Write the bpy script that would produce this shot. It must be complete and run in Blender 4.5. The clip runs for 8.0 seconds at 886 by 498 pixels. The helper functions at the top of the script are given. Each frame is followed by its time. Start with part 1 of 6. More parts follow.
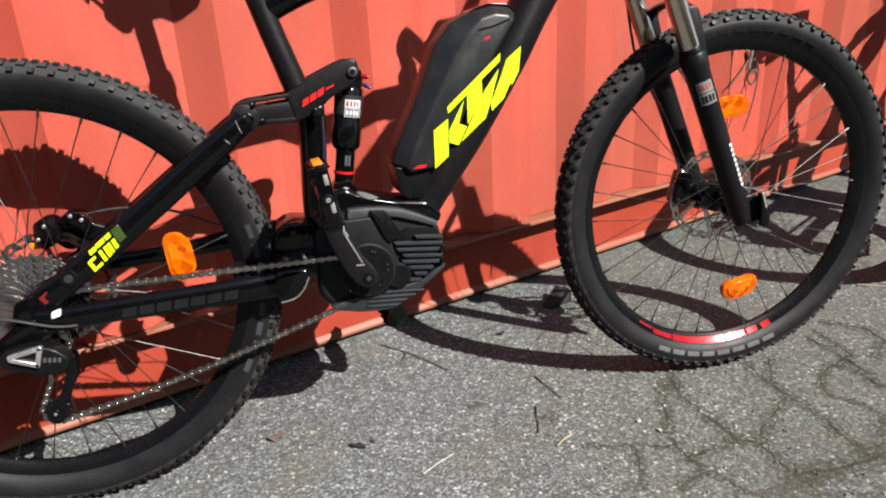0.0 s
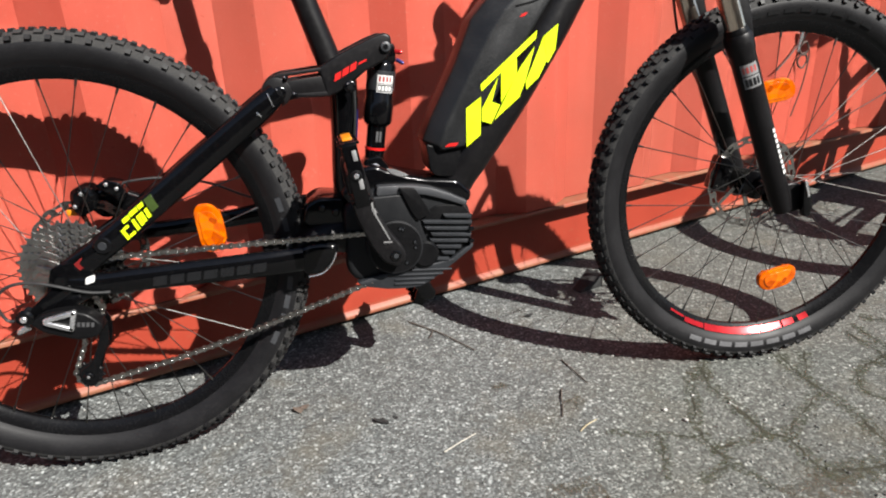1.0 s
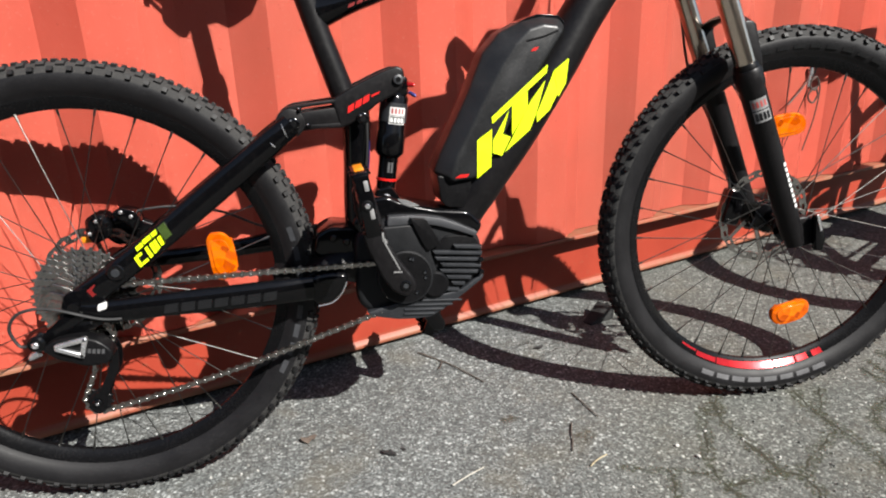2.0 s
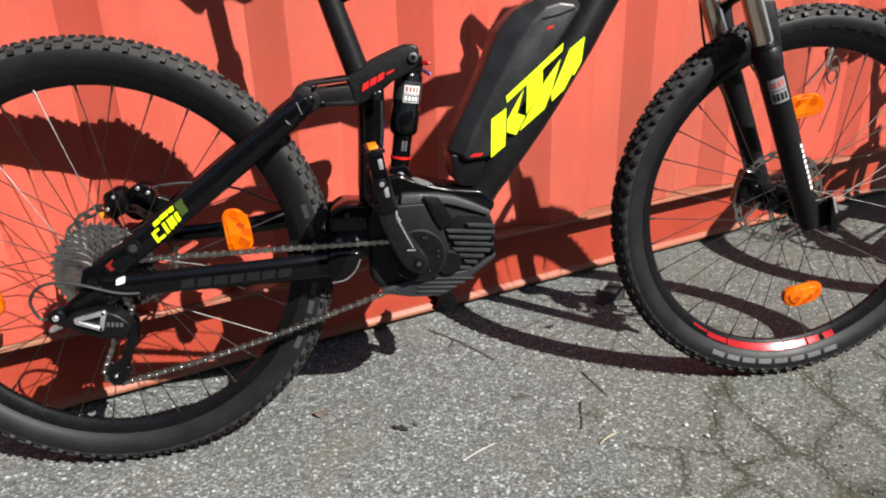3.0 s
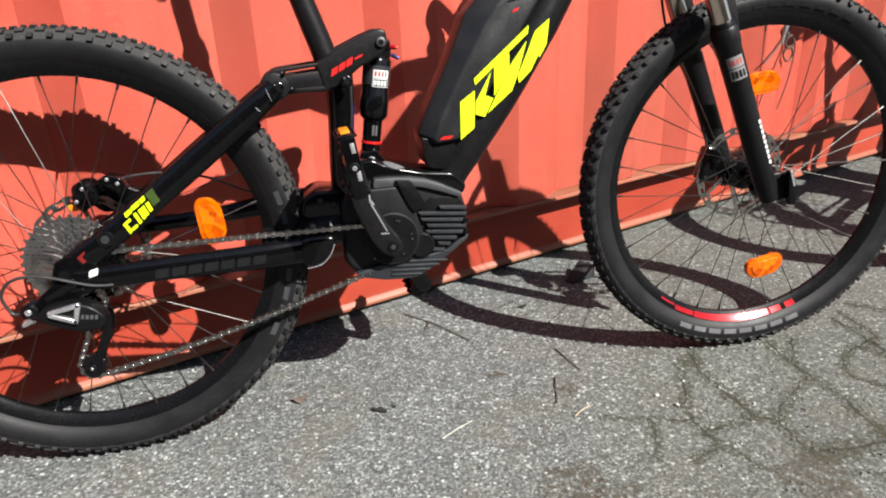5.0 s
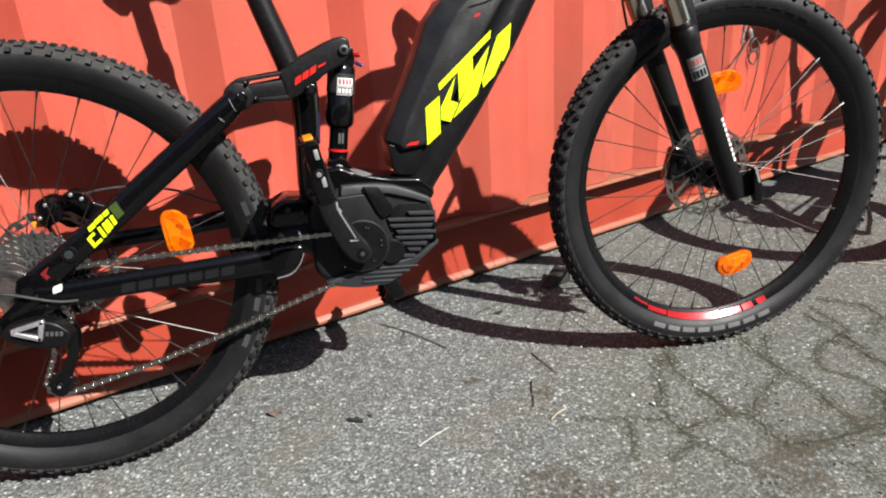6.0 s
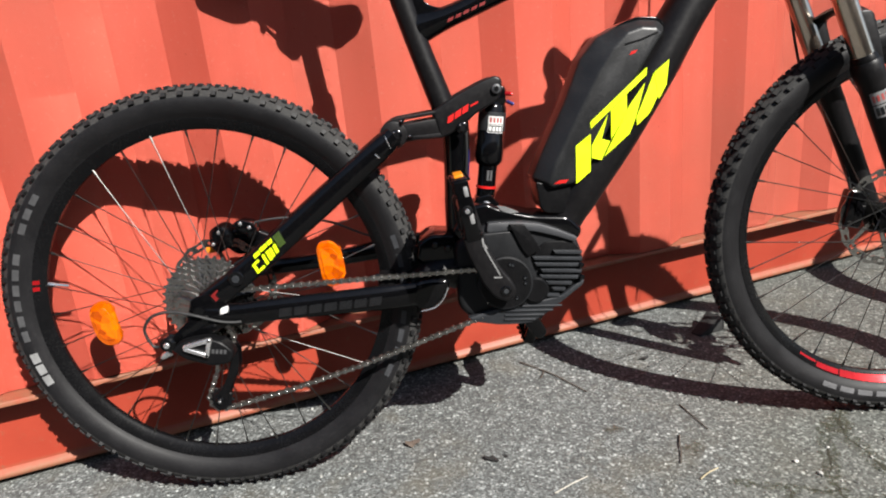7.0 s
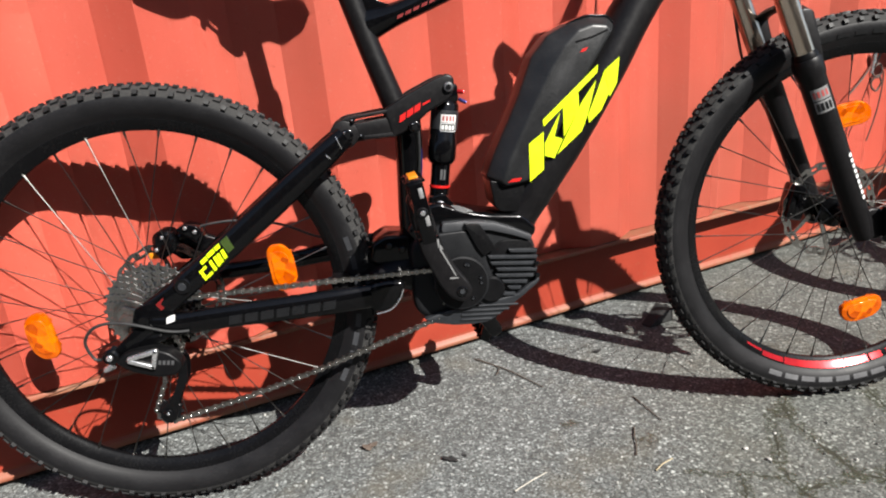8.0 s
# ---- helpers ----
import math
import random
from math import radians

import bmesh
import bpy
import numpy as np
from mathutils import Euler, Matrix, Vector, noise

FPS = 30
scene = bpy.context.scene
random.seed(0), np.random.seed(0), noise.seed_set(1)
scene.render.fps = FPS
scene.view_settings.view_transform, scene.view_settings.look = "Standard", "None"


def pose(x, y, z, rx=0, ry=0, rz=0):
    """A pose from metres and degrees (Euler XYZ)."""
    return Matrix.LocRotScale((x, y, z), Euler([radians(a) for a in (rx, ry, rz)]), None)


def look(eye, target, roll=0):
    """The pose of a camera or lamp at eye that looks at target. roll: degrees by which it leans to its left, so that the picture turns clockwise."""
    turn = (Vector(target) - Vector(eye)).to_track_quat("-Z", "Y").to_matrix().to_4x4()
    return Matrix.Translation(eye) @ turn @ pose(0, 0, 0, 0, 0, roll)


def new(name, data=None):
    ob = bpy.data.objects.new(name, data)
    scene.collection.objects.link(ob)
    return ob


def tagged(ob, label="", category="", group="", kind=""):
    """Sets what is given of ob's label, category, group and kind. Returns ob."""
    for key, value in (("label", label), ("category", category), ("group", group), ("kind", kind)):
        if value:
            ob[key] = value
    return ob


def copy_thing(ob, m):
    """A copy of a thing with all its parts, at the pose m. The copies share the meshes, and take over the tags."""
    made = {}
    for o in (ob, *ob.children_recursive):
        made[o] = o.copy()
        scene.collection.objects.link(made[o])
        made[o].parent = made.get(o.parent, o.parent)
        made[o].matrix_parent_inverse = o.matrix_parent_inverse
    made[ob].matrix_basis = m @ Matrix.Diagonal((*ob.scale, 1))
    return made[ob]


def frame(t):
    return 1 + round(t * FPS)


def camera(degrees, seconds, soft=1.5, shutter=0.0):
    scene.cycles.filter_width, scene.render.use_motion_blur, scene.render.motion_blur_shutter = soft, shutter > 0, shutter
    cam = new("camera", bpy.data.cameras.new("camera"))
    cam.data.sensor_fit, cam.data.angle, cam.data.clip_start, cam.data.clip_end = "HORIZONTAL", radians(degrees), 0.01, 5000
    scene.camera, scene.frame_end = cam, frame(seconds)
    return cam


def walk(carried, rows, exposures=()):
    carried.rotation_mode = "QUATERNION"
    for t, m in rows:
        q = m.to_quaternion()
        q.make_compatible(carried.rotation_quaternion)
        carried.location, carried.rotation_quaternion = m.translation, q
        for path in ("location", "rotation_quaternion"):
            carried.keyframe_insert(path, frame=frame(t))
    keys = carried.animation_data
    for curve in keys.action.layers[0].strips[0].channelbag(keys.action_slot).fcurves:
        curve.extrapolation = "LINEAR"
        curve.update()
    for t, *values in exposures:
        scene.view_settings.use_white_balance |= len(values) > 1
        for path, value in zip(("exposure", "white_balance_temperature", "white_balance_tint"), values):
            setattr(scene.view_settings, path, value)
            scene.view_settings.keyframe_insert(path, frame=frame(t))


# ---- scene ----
# An electric mountain bike leans against the side of a red shipping container on old asphalt.
# World: x along the bike to its front, y towards the container, z up; the rear tyre stands at the origin.
cam = camera(66.5, 8.0, soft=2.0)
ROWS = [
    (0.0, 0.3466, -1.0197, 0.7439, 69.05, 2.82, -15.63),
    (0.2, 0.3512, -1.0197, 0.7423, 70.20, 2.72, -14.09),
    (0.3, 0.3535, -1.0197, 0.7415, 71.02, 2.37, -13.48),
    (0.4, 0.3558, -1.0197, 0.7408, 70.33, 2.33, -12.95),
    (0.5, 0.3581, -1.0197, 0.7400, 69.61, 2.46, -12.45),
    (0.7, 0.3585, -1.0176, 0.7407, 68.73, 2.14, -11.01),
    (0.8, 0.3587, -1.0166, 0.7411, 68.12, 2.33, -11.60),
    (1.0, 0.3591, -1.0146, 0.7419, 67.37, 2.14, -12.15),
    (1.2, 0.3597, -1.0150, 0.7419, 68.22, 2.18, -12.35),
    (1.3, 0.3600, -1.0152, 0.7419, 69.54, 1.55, -12.31),
    (1.5, 0.3605, -1.0155, 0.7419, 70.16, 1.55, -12.41),
    (1.7, 0.3605, -1.0155, 0.7419, 70.10, 1.73, -11.95),
    (2.8, 0.3565, -1.0224, 0.7441, 68.86, 1.70, -10.07),
    (3.0, 0.3565, -1.0224, 0.7441, 68.26, 1.75, -9.97),
    (3.2, 0.3568, -1.0216, 0.7443, 68.25, 1.98, -9.49),
    (3.5, 0.3573, -1.0205, 0.7446, 67.40, 1.77, -9.50),
    (3.7, 0.3554, -1.0236, 0.7439, 66.72, 2.58, -10.39),
    (3.8, 0.3545, -1.0252, 0.7435, 66.26, 2.64, -10.85),
    (3.9, 0.3536, -1.0268, 0.7431, 66.01, 2.93, -9.81),
    (4.0, 0.3527, -1.0284, 0.7428, 66.35, 2.96, -9.35),
    (4.2, 0.3493, -1.0314, 0.7444, 66.63, 2.96, -9.17),
    (4.5, 0.3441, -1.0359, 0.7468, 67.23, 3.17, -9.80),
    (4.7, 0.3441, -1.0359, 0.7468, 67.21, 2.79, -10.54),
    (5.8, 0.3641, -1.0517, 0.7203, 66.98, 2.63, -19.59),
    (5.9, 0.3658, -1.0507, 0.7230, 67.30, 3.00, -18.60),
    (6.0, 0.3676, -1.0496, 0.7258, 68.29, 3.57, -14.91),
    (6.1, 0.3671, -1.0485, 0.7263, 69.23, 4.22, -11.96),
    (6.2, 0.3666, -1.0474, 0.7269, 69.82, 4.42, -8.59),
    (6.3, 0.3615, -1.0448, 0.7275, 71.49, 4.88, -5.72),
    (6.5, 0.3512, -1.0395, 0.7286, 72.99, 5.98, -4.23),
    (6.6, 0.3527, -1.0396, 0.7288, 73.31, 5.76, -3.99),
    (6.8, 0.3558, -1.0398, 0.7292, 72.27, 5.14, -3.78),
    (7.0, 0.3588, -1.0400, 0.7296, 72.08, 5.29, -3.13),
    (7.2, 0.3591, -1.0374, 0.7310, 71.55, 5.34, -3.11),
    (7.5, 0.3596, -1.0336, 0.7331, 71.34, 5.21, -3.19),
    (7.6, 0.3578, -1.0309, 0.7345, 71.42, 4.97, -4.65),
    (7.7, 0.3561, -1.0282, 0.7358, 71.34, 5.56, -6.17),
    (7.8, 0.3543, -1.0255, 0.7372, 71.33, 5.67, -6.20),
    (7.9, 0.3525, -1.0228, 0.7386, 71.11, 5.60, -6.66),
    (8.0, 0.3508, -1.0201, 0.7399, 70.92, 5.07, -7.72),

]
EXPOSURES = [(0.0, 1.88), (1.5, 1.89), (3.0, 1.89), (3.5, 1.97), (4.0, 2.05), (4.7, 2.05), (5.8, 2.01), (6.2, 1.91), (6.5, 1.86), (8.0, 1.86)]
walk(cam, [(t, pose(x, y, z, rx, ry, rz)) for t, x, y, z, rx, ry, rz in ROWS], EXPOSURES)

# ---- light ----
SUN = Vector((-0.72, 1.00, -1.15)).normalized()      # the way the sunlight travels
world = bpy.data.worlds.new("world")
scene.world = world
world.use_nodes = True
wn = world.node_tree
sky = wn.nodes.new("ShaderNodeTexSky")
sky.sky_type = "NISHITA"
sky.sun_disc = False
sky.sun_elevation = math.asin(-SUN.z)
sky.sun_rotation = math.atan2(-SUN.x, -SUN.y)
wn.nodes["Background"].inputs["Strength"].default_value = 0.047
wn.links.new(sky.outputs["Color"], wn.nodes["Background"].inputs["Color"])
sun_data = bpy.data.lights.new("sun", "SUN")
sun_data.energy = 5.0
sun_data.angle = radians(0.53)
sun_data.color = (1.0, 0.965, 0.91)
sun = new("sun", sun_data)
sun.matrix_world = look((0, 0, 5), Vector((0, 0, 5)) + SUN)


# ---- materials ----
class Mat:
    """A node material with a Principled shader and a few shortcuts."""

    def __init__(self, name, color=(0.5, 0.5, 0.5), rough=0.5, metal=0.0, coat=0.0, spec=0.5):
        self.m = bpy.data.materials.new(name)
        self.m.use_nodes = True
        self.t = self.m.node_tree
        self.b = self.t.nodes["Principled BSDF"]
        self.b.inputs["Base Color"].default_value = (*color, 1)
        self.b.inputs["Roughness"].default_value = rough
        self.b.inputs["Metallic"].default_value = metal
        self.b.inputs["Coat Weight"].default_value = coat
        self.b.inputs["Specular IOR Level"].default_value = spec
        self.pos = None

    def n(self, kind, **values):
        node = self.t.nodes.new(kind)
        for key, value in values.items():
            if isinstance(key, str) and key in node.inputs:
                node.inputs[key].default_value = value
        return node

    def link(self, a, b):
        self.t.links.new(a, b)

    def coords(self, scale=(1, 1, 1)):
        if self.pos is None:
            self.pos = self.n("ShaderNodeTexCoord")
        mp = self.n("ShaderNodeMapping")
        mp.inputs["Scale"].default_value = scale
        self.link(self.pos.outputs["Object"], mp.inputs["Vector"])
        return mp.outputs["Vector"]

    def noise(self, scale, detail=4.0, rough=0.55, stretch=(1, 1, 1)):
        node = self.n("ShaderNodeTexNoise", Scale=scale, Detail=detail, Roughness=rough)
        self.link(self.coords(stretch), node.inputs["Vector"])
        return node.outputs["Fac"]

    def ramp(self, fac, stops):
        node = self.n("ShaderNodeValToRGB")
        els = node.color_ramp.elements
        while len(els) < len(stops):
            els.new(0.5)
        for el, (at, c) in zip(els, stops):
            el.position = at
            el.color = (c, c, c, 1) if isinstance(c, (int, float)) else (*c, 1)
        self.link(fac, node.inputs["Fac"])
        return node.outputs["Color"]

    def mix(self, fac, a, b, blend="MIX"):
        node = self.t.nodes.new("ShaderNodeMix")
        node.data_type = "RGBA"
        node.blend_type = blend
        for sock, value in ((node.inputs[0], fac), (node.inputs[6], a), (node.inputs[7], b)):
            if isinstance(value, bpy.types.NodeSocket):
                self.link(value, sock)
            elif isinstance(value, (int, float)):
                sock.default_value = value if sock.type == "VALUE" else (value, value, value, 1)
            else:
                sock.default_value = (*value, 1)
        return node.outputs[2]

    def math(self, op, a, b=0.0):
        node = self.t.nodes.new("ShaderNodeMath")
        node.operation = op
        for sock, value in ((node.inputs[0], a), (node.inputs[1], b)):
            if isinstance(value, bpy.types.NodeSocket):
                self.link(value, sock)
            else:
                sock.default_value = value
        return node.outputs[0]

    def color(self, sock):
        self.link(sock, self.b.inputs["Base Color"])

    def rough(self, sock):
        self.link(sock, self.b.inputs["Roughness"])

    def bump(self, height, strength=0.3, distance=0.001):
        node = self.n("ShaderNodeBump", Strength=strength, Distance=distance)
        self.link(height, node.inputs["Height"])
        self.link(node.outputs["Normal"], self.b.inputs["Normal"])


def worn(name, color, rough, metal=0.0, coat=0.0, scale=30.0, spread=0.25, bump=0.1, dust=0.0, spec=0.4):
    """A surface whose colour and gloss vary at two scales, with a little dust."""
    m = Mat(name, color, rough, metal, coat, spec)
    big = m.noise(scale, 3)
    fine = m.noise(scale * 14, 4)
    both = m.math("ADD", m.math("MULTIPLY", big, 0.6), m.math("MULTIPLY", fine, 0.4))
    lo = tuple(c * (1 - spread) for c in color)
    hi = tuple(min(1.0, c * (1 + spread)) for c in color)
    col = m.ramp(both, [(0.3, lo), (0.7, hi)])
    if dust:
        col = m.mix(m.math("MULTIPLY", m.ramp(fine, [(0.54, 0.0), (0.78, 1.0)]), dust), col, (0.124, 0.115, 0.10))
    m.color(col)
    m.rough(m.ramp(both, [(0.3, max(0.03, rough * 0.8)), (0.7, min(1.0, rough * 1.2))]))
    if bump:
        m.bump(fine, bump, 0.0004)
    return m.m


MATTE_BLACK = worn("matte black paint", (0.0029, 0.0027, 0.0030), 0.40, scale=12, bump=0.03, dust=0.02, spec=0.14)
GLOSS_BLACK = worn("gloss black paint", (0.0011, 0.0011, 0.0013), 0.13, coat=0.08, scale=14, bump=0.02, dust=0.01, spec=0.18)
MOTOR_GREY = worn("dark grey cast cover", (0.0047, 0.0050, 0.0057), 0.46, scale=40, bump=0.30, dust=0.06, spec=0.14)
MOTOR_EDGE = worn("mid grey guard plastic", (0.0099, 0.0109, 0.0127), 0.45, scale=40, bump=0.25, dust=0.06, spec=0.3)
TRIM_GREY = worn("mid grey cover trim", (0.0186, 0.0195, 0.0217), 0.5, scale=40, bump=0.2, dust=0.05, spec=0.3)
PLASTIC = worn("black plastic", (0.0025, 0.0025, 0.0028), 0.36, scale=35, bump=0.15, dust=0.03, spec=0.09)
BATTERY_BLACK = worn("satin black battery shell", (0.0046, 0.0049, 0.0055), 0.42, scale=30, bump=0.2, dust=0.05, spec=0.28)
RUBBER = worn("black tyre rubber", (0.0042, 0.0041, 0.0046), 0.50, scale=25, bump=0.2, dust=0.04, spec=0.15)
TREAD = worn("dusty tread rubber", (0.0112, 0.0110, 0.0109), 0.88, scale=45, spread=0.5, bump=0.5, dust=0.22, spec=0.25)
KNOB = worn("knob rubber", (0.0034, 0.0034, 0.0037), 0.6, scale=45, spread=0.4, bump=0.3, dust=0.04, spec=0.2)
KNOB_TOP = worn("dusty knob top", (0.0112, 0.0110, 0.0109), 0.85, scale=45, spread=0.4, bump=0.4, dust=0.2, spec=0.25)
RIM_BLACK = worn("black anodised rim", (0.0022, 0.0022, 0.0025), 0.26, metal=0.1, scale=20, bump=0.02, dust=0.02, spec=0.14)
STEEL = worn("stainless steel spoke", (0.0850, 0.0830, 0.0780), 0.30, metal=1.0, scale=60, bump=0.0)
CHAIN_STEEL = worn("oily chain steel", (0.230, 0.220, 0.205), 0.30, metal=1.0, scale=90, spread=0.5, bump=0.1)
PIN_STEEL = worn("bright chain pin", (0.24, 0.235, 0.22), 0.22, metal=1.0, scale=90, spread=0.3, bump=0.0)
COG_STEEL = worn("nickel sprocket steel", (0.2852, 0.2759, 0.2604), 0.21, metal=1.0, scale=70, spread=0.35, bump=0.05)
CHROME = worn("polished stanchion", (0.5000, 0.4200, 0.3450), 0.20, metal=1.0, scale=8, spread=0.1, bump=0.0)
SILVER = worn("silver alloy", (0.4650, 0.4650, 0.4712), 0.25, metal=0.9, scale=50, bump=0.05)
RED_FOIL = worn("red rim foil", (0.2604, 0.0056, 0.0081), 0.17, metal=0.6, scale=50, spread=0.2, bump=0.02)
TYRE_PRINT = worn("pale tyre print", (0.0400, 0.0400, 0.0420), 0.5, scale=60, spread=0.3, bump=0.1)
WHITE = worn("white print", (0.3596, 0.3596, 0.3534), 0.45, scale=60, spread=0.12, bump=0.02)
SILVER_PRINT = worn("silver print", (0.1054, 0.1054, 0.1054), 0.4, scale=60, spread=0.3, bump=0.1)
GREY_PRINT = worn("grey print", (0.0260, 0.0260, 0.0273), 0.55, scale=60, spread=0.3, bump=0.1)
DARK_PRINT = worn("dark grey print", (0.0029, 0.0030, 0.0035), 0.30, scale=60, spread=0.15, bump=0.0)
RED_PRINT = worn("red print", (0.2790, 0.0050, 0.0043), 0.35, scale=60, spread=0.12, bump=0.02)
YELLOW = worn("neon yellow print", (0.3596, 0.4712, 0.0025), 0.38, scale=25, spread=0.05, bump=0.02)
FADED_RED = worn("faded red print", (0.1900, 0.0360, 0.0330), 0.4, scale=60, spread=0.2, bump=0.02)
GREEN_DARK = worn("dark olive print", (0.0186, 0.0322, 0.0050), 0.4, scale=60, spread=0.4)
DULL_RED = worn("dull red print", (0.0868, 0.0037, 0.0037), 0.4, scale=60, spread=0.2, bump=0.02)
BLUE = worn("blue anodised", (0.0112, 0.0112, 0.0682), 0.3, metal=0.5, scale=60)
AMBER = worn("amber plastic", (0.3720, 0.1240, 0.0050), 0.3, scale=60, bump=0.0)
HOSE = worn("black cable housing", (0.0087, 0.0087, 0.0087), 0.35, scale=60, bump=0.05)


def reflector_material():
    """Orange plastic with moulded prisms of uneven tone."""
    m = Mat("orange reflector plastic", (0.6200, 0.1116, 0.0000), 0.12, spec=0.35)
    cells = m.n("ShaderNodeTexVoronoi", Scale=70.0)
    m.link(m.coords((1, 0.3, 1)), cells.inputs["Vector"])
    sep = m.n("ShaderNodeSeparateColor")
    m.link(cells.outputs["Color"], sep.inputs["Color"])
    tone = m.math("ADD", m.math("MULTIPLY", sep.outputs["Red"], 0.7), m.math("MULTIPLY", m.noise(60, 3), 0.4))
    m.color(m.ramp(tone, [(0.12, (0.1350, 0.0170, 0.0000)), (0.40, (0.2500, 0.0390, 0.0000)), (0.90, (0.4100, 0.0880, 0.0004))]))
    m.bump(cells.outputs["Distance"], 0.55, 0.002)
    return m.m


REFLECTOR = reflector_material()


def container_material():
    m = Mat("red container paint", (0.3472, 0.0465, 0.0248), 0.45, spec=0.22)
    big = m.noise(2.2, 4, stretch=(1, 1, 0.4))
    fine = m.noise(130, 4)
    streak = m.noise(14, 4, stretch=(1, 1, 0.05))
    base = m.ramp(m.math("ADD", m.math("MULTIPLY", big, 0.6), m.math("MULTIPLY", streak, 0.4)),
                  [(0.30, (0.4075, 0.0672, 0.0430)), (0.55, (0.4600, 0.0869, 0.0584)), (0.75, (0.4929, 0.1086, 0.0764))])
    speck = m.noise(55, 6, 0.7)
    base = m.mix(m.math("MULTIPLY", m.ramp(speck, [(0.66, 0.0), (0.72, 1.0)]), 0.5), base, (0.1860, 0.0279, 0.0174))
    base = m.mix(m.math("MULTIPLY", m.ramp(fine, [(0.60, 0.0), (0.8, 1.0)]), 0.35), base, (0.4340, 0.1860, 0.1364))
    film = m.noise(1.3, 5, 0.6, stretch=(1, 1, 0.7))
    base = m.mix(m.math("MULTIPLY", m.ramp(film, [(0.48, 0.0), (0.66, 1.0)]), 0.45), base, (0.2604, 0.0794, 0.0521))
    m.color(base)
    m.rough(m.ramp(big, [(0.3, 0.38), (0.7, 0.55)]))
    wave = m.noise(6, 3)
    m.bump(m.math("ADD", m.math("MULTIPLY", wave, 4.0), m.math("MULTIPLY", fine, 0.3)), 0.25, 0.002)
    return m.m


CONTAINER_RED = container_material()


def rail_material():
    m = Mat("weathered red rail paint", (0.3100, 0.0434, 0.0248), 0.5, spec=0.2)
    big = m.noise(5, 5)
    fine = m.noise(90, 5, 0.65)
    base = m.ramp(big, [(0.3, (0.1457, 0.0186, 0.0099)), (0.7, (0.1953, 0.0273, 0.0143))])
    base = m.mix(m.math("MULTIPLY", m.ramp(fine, [(0.60, 0.0), (0.70, 1.0)]), 0.55), base, (0.1240, 0.0496, 0.0279))
    xyz = m.n("ShaderNodeSeparateXYZ")
    m.link(m.coords(), xyz.inputs["Vector"])
    foot = m.math("MINIMUM", m.math("MAXIMUM", m.math("MULTIPLY", m.math("SUBTRACT", 0.040, xyz.outputs["Z"]), 60.0), 0.0), 1.0)
    top = m.math("GREATER_THAN", xyz.outputs["Z"], 0.1755)
    scraped = m.math("MULTIPLY", m.math("MAXIMUM", foot, top), m.ramp(m.noise(22, 5, 0.7), [(0.36, 0.40), (0.62, 0.95)]))
    base = m.mix(scraped, base, (0.1271, 0.0620, 0.0360))
    m.color(base)
    m.bump(fine, 0.3, 0.001)
    return m.m


RAIL_RED = rail_material()
RUST = worn("rusty bare steel", (0.1860, 0.0992, 0.0558), 0.75, scale=60, spread=0.5, bump=0.5)


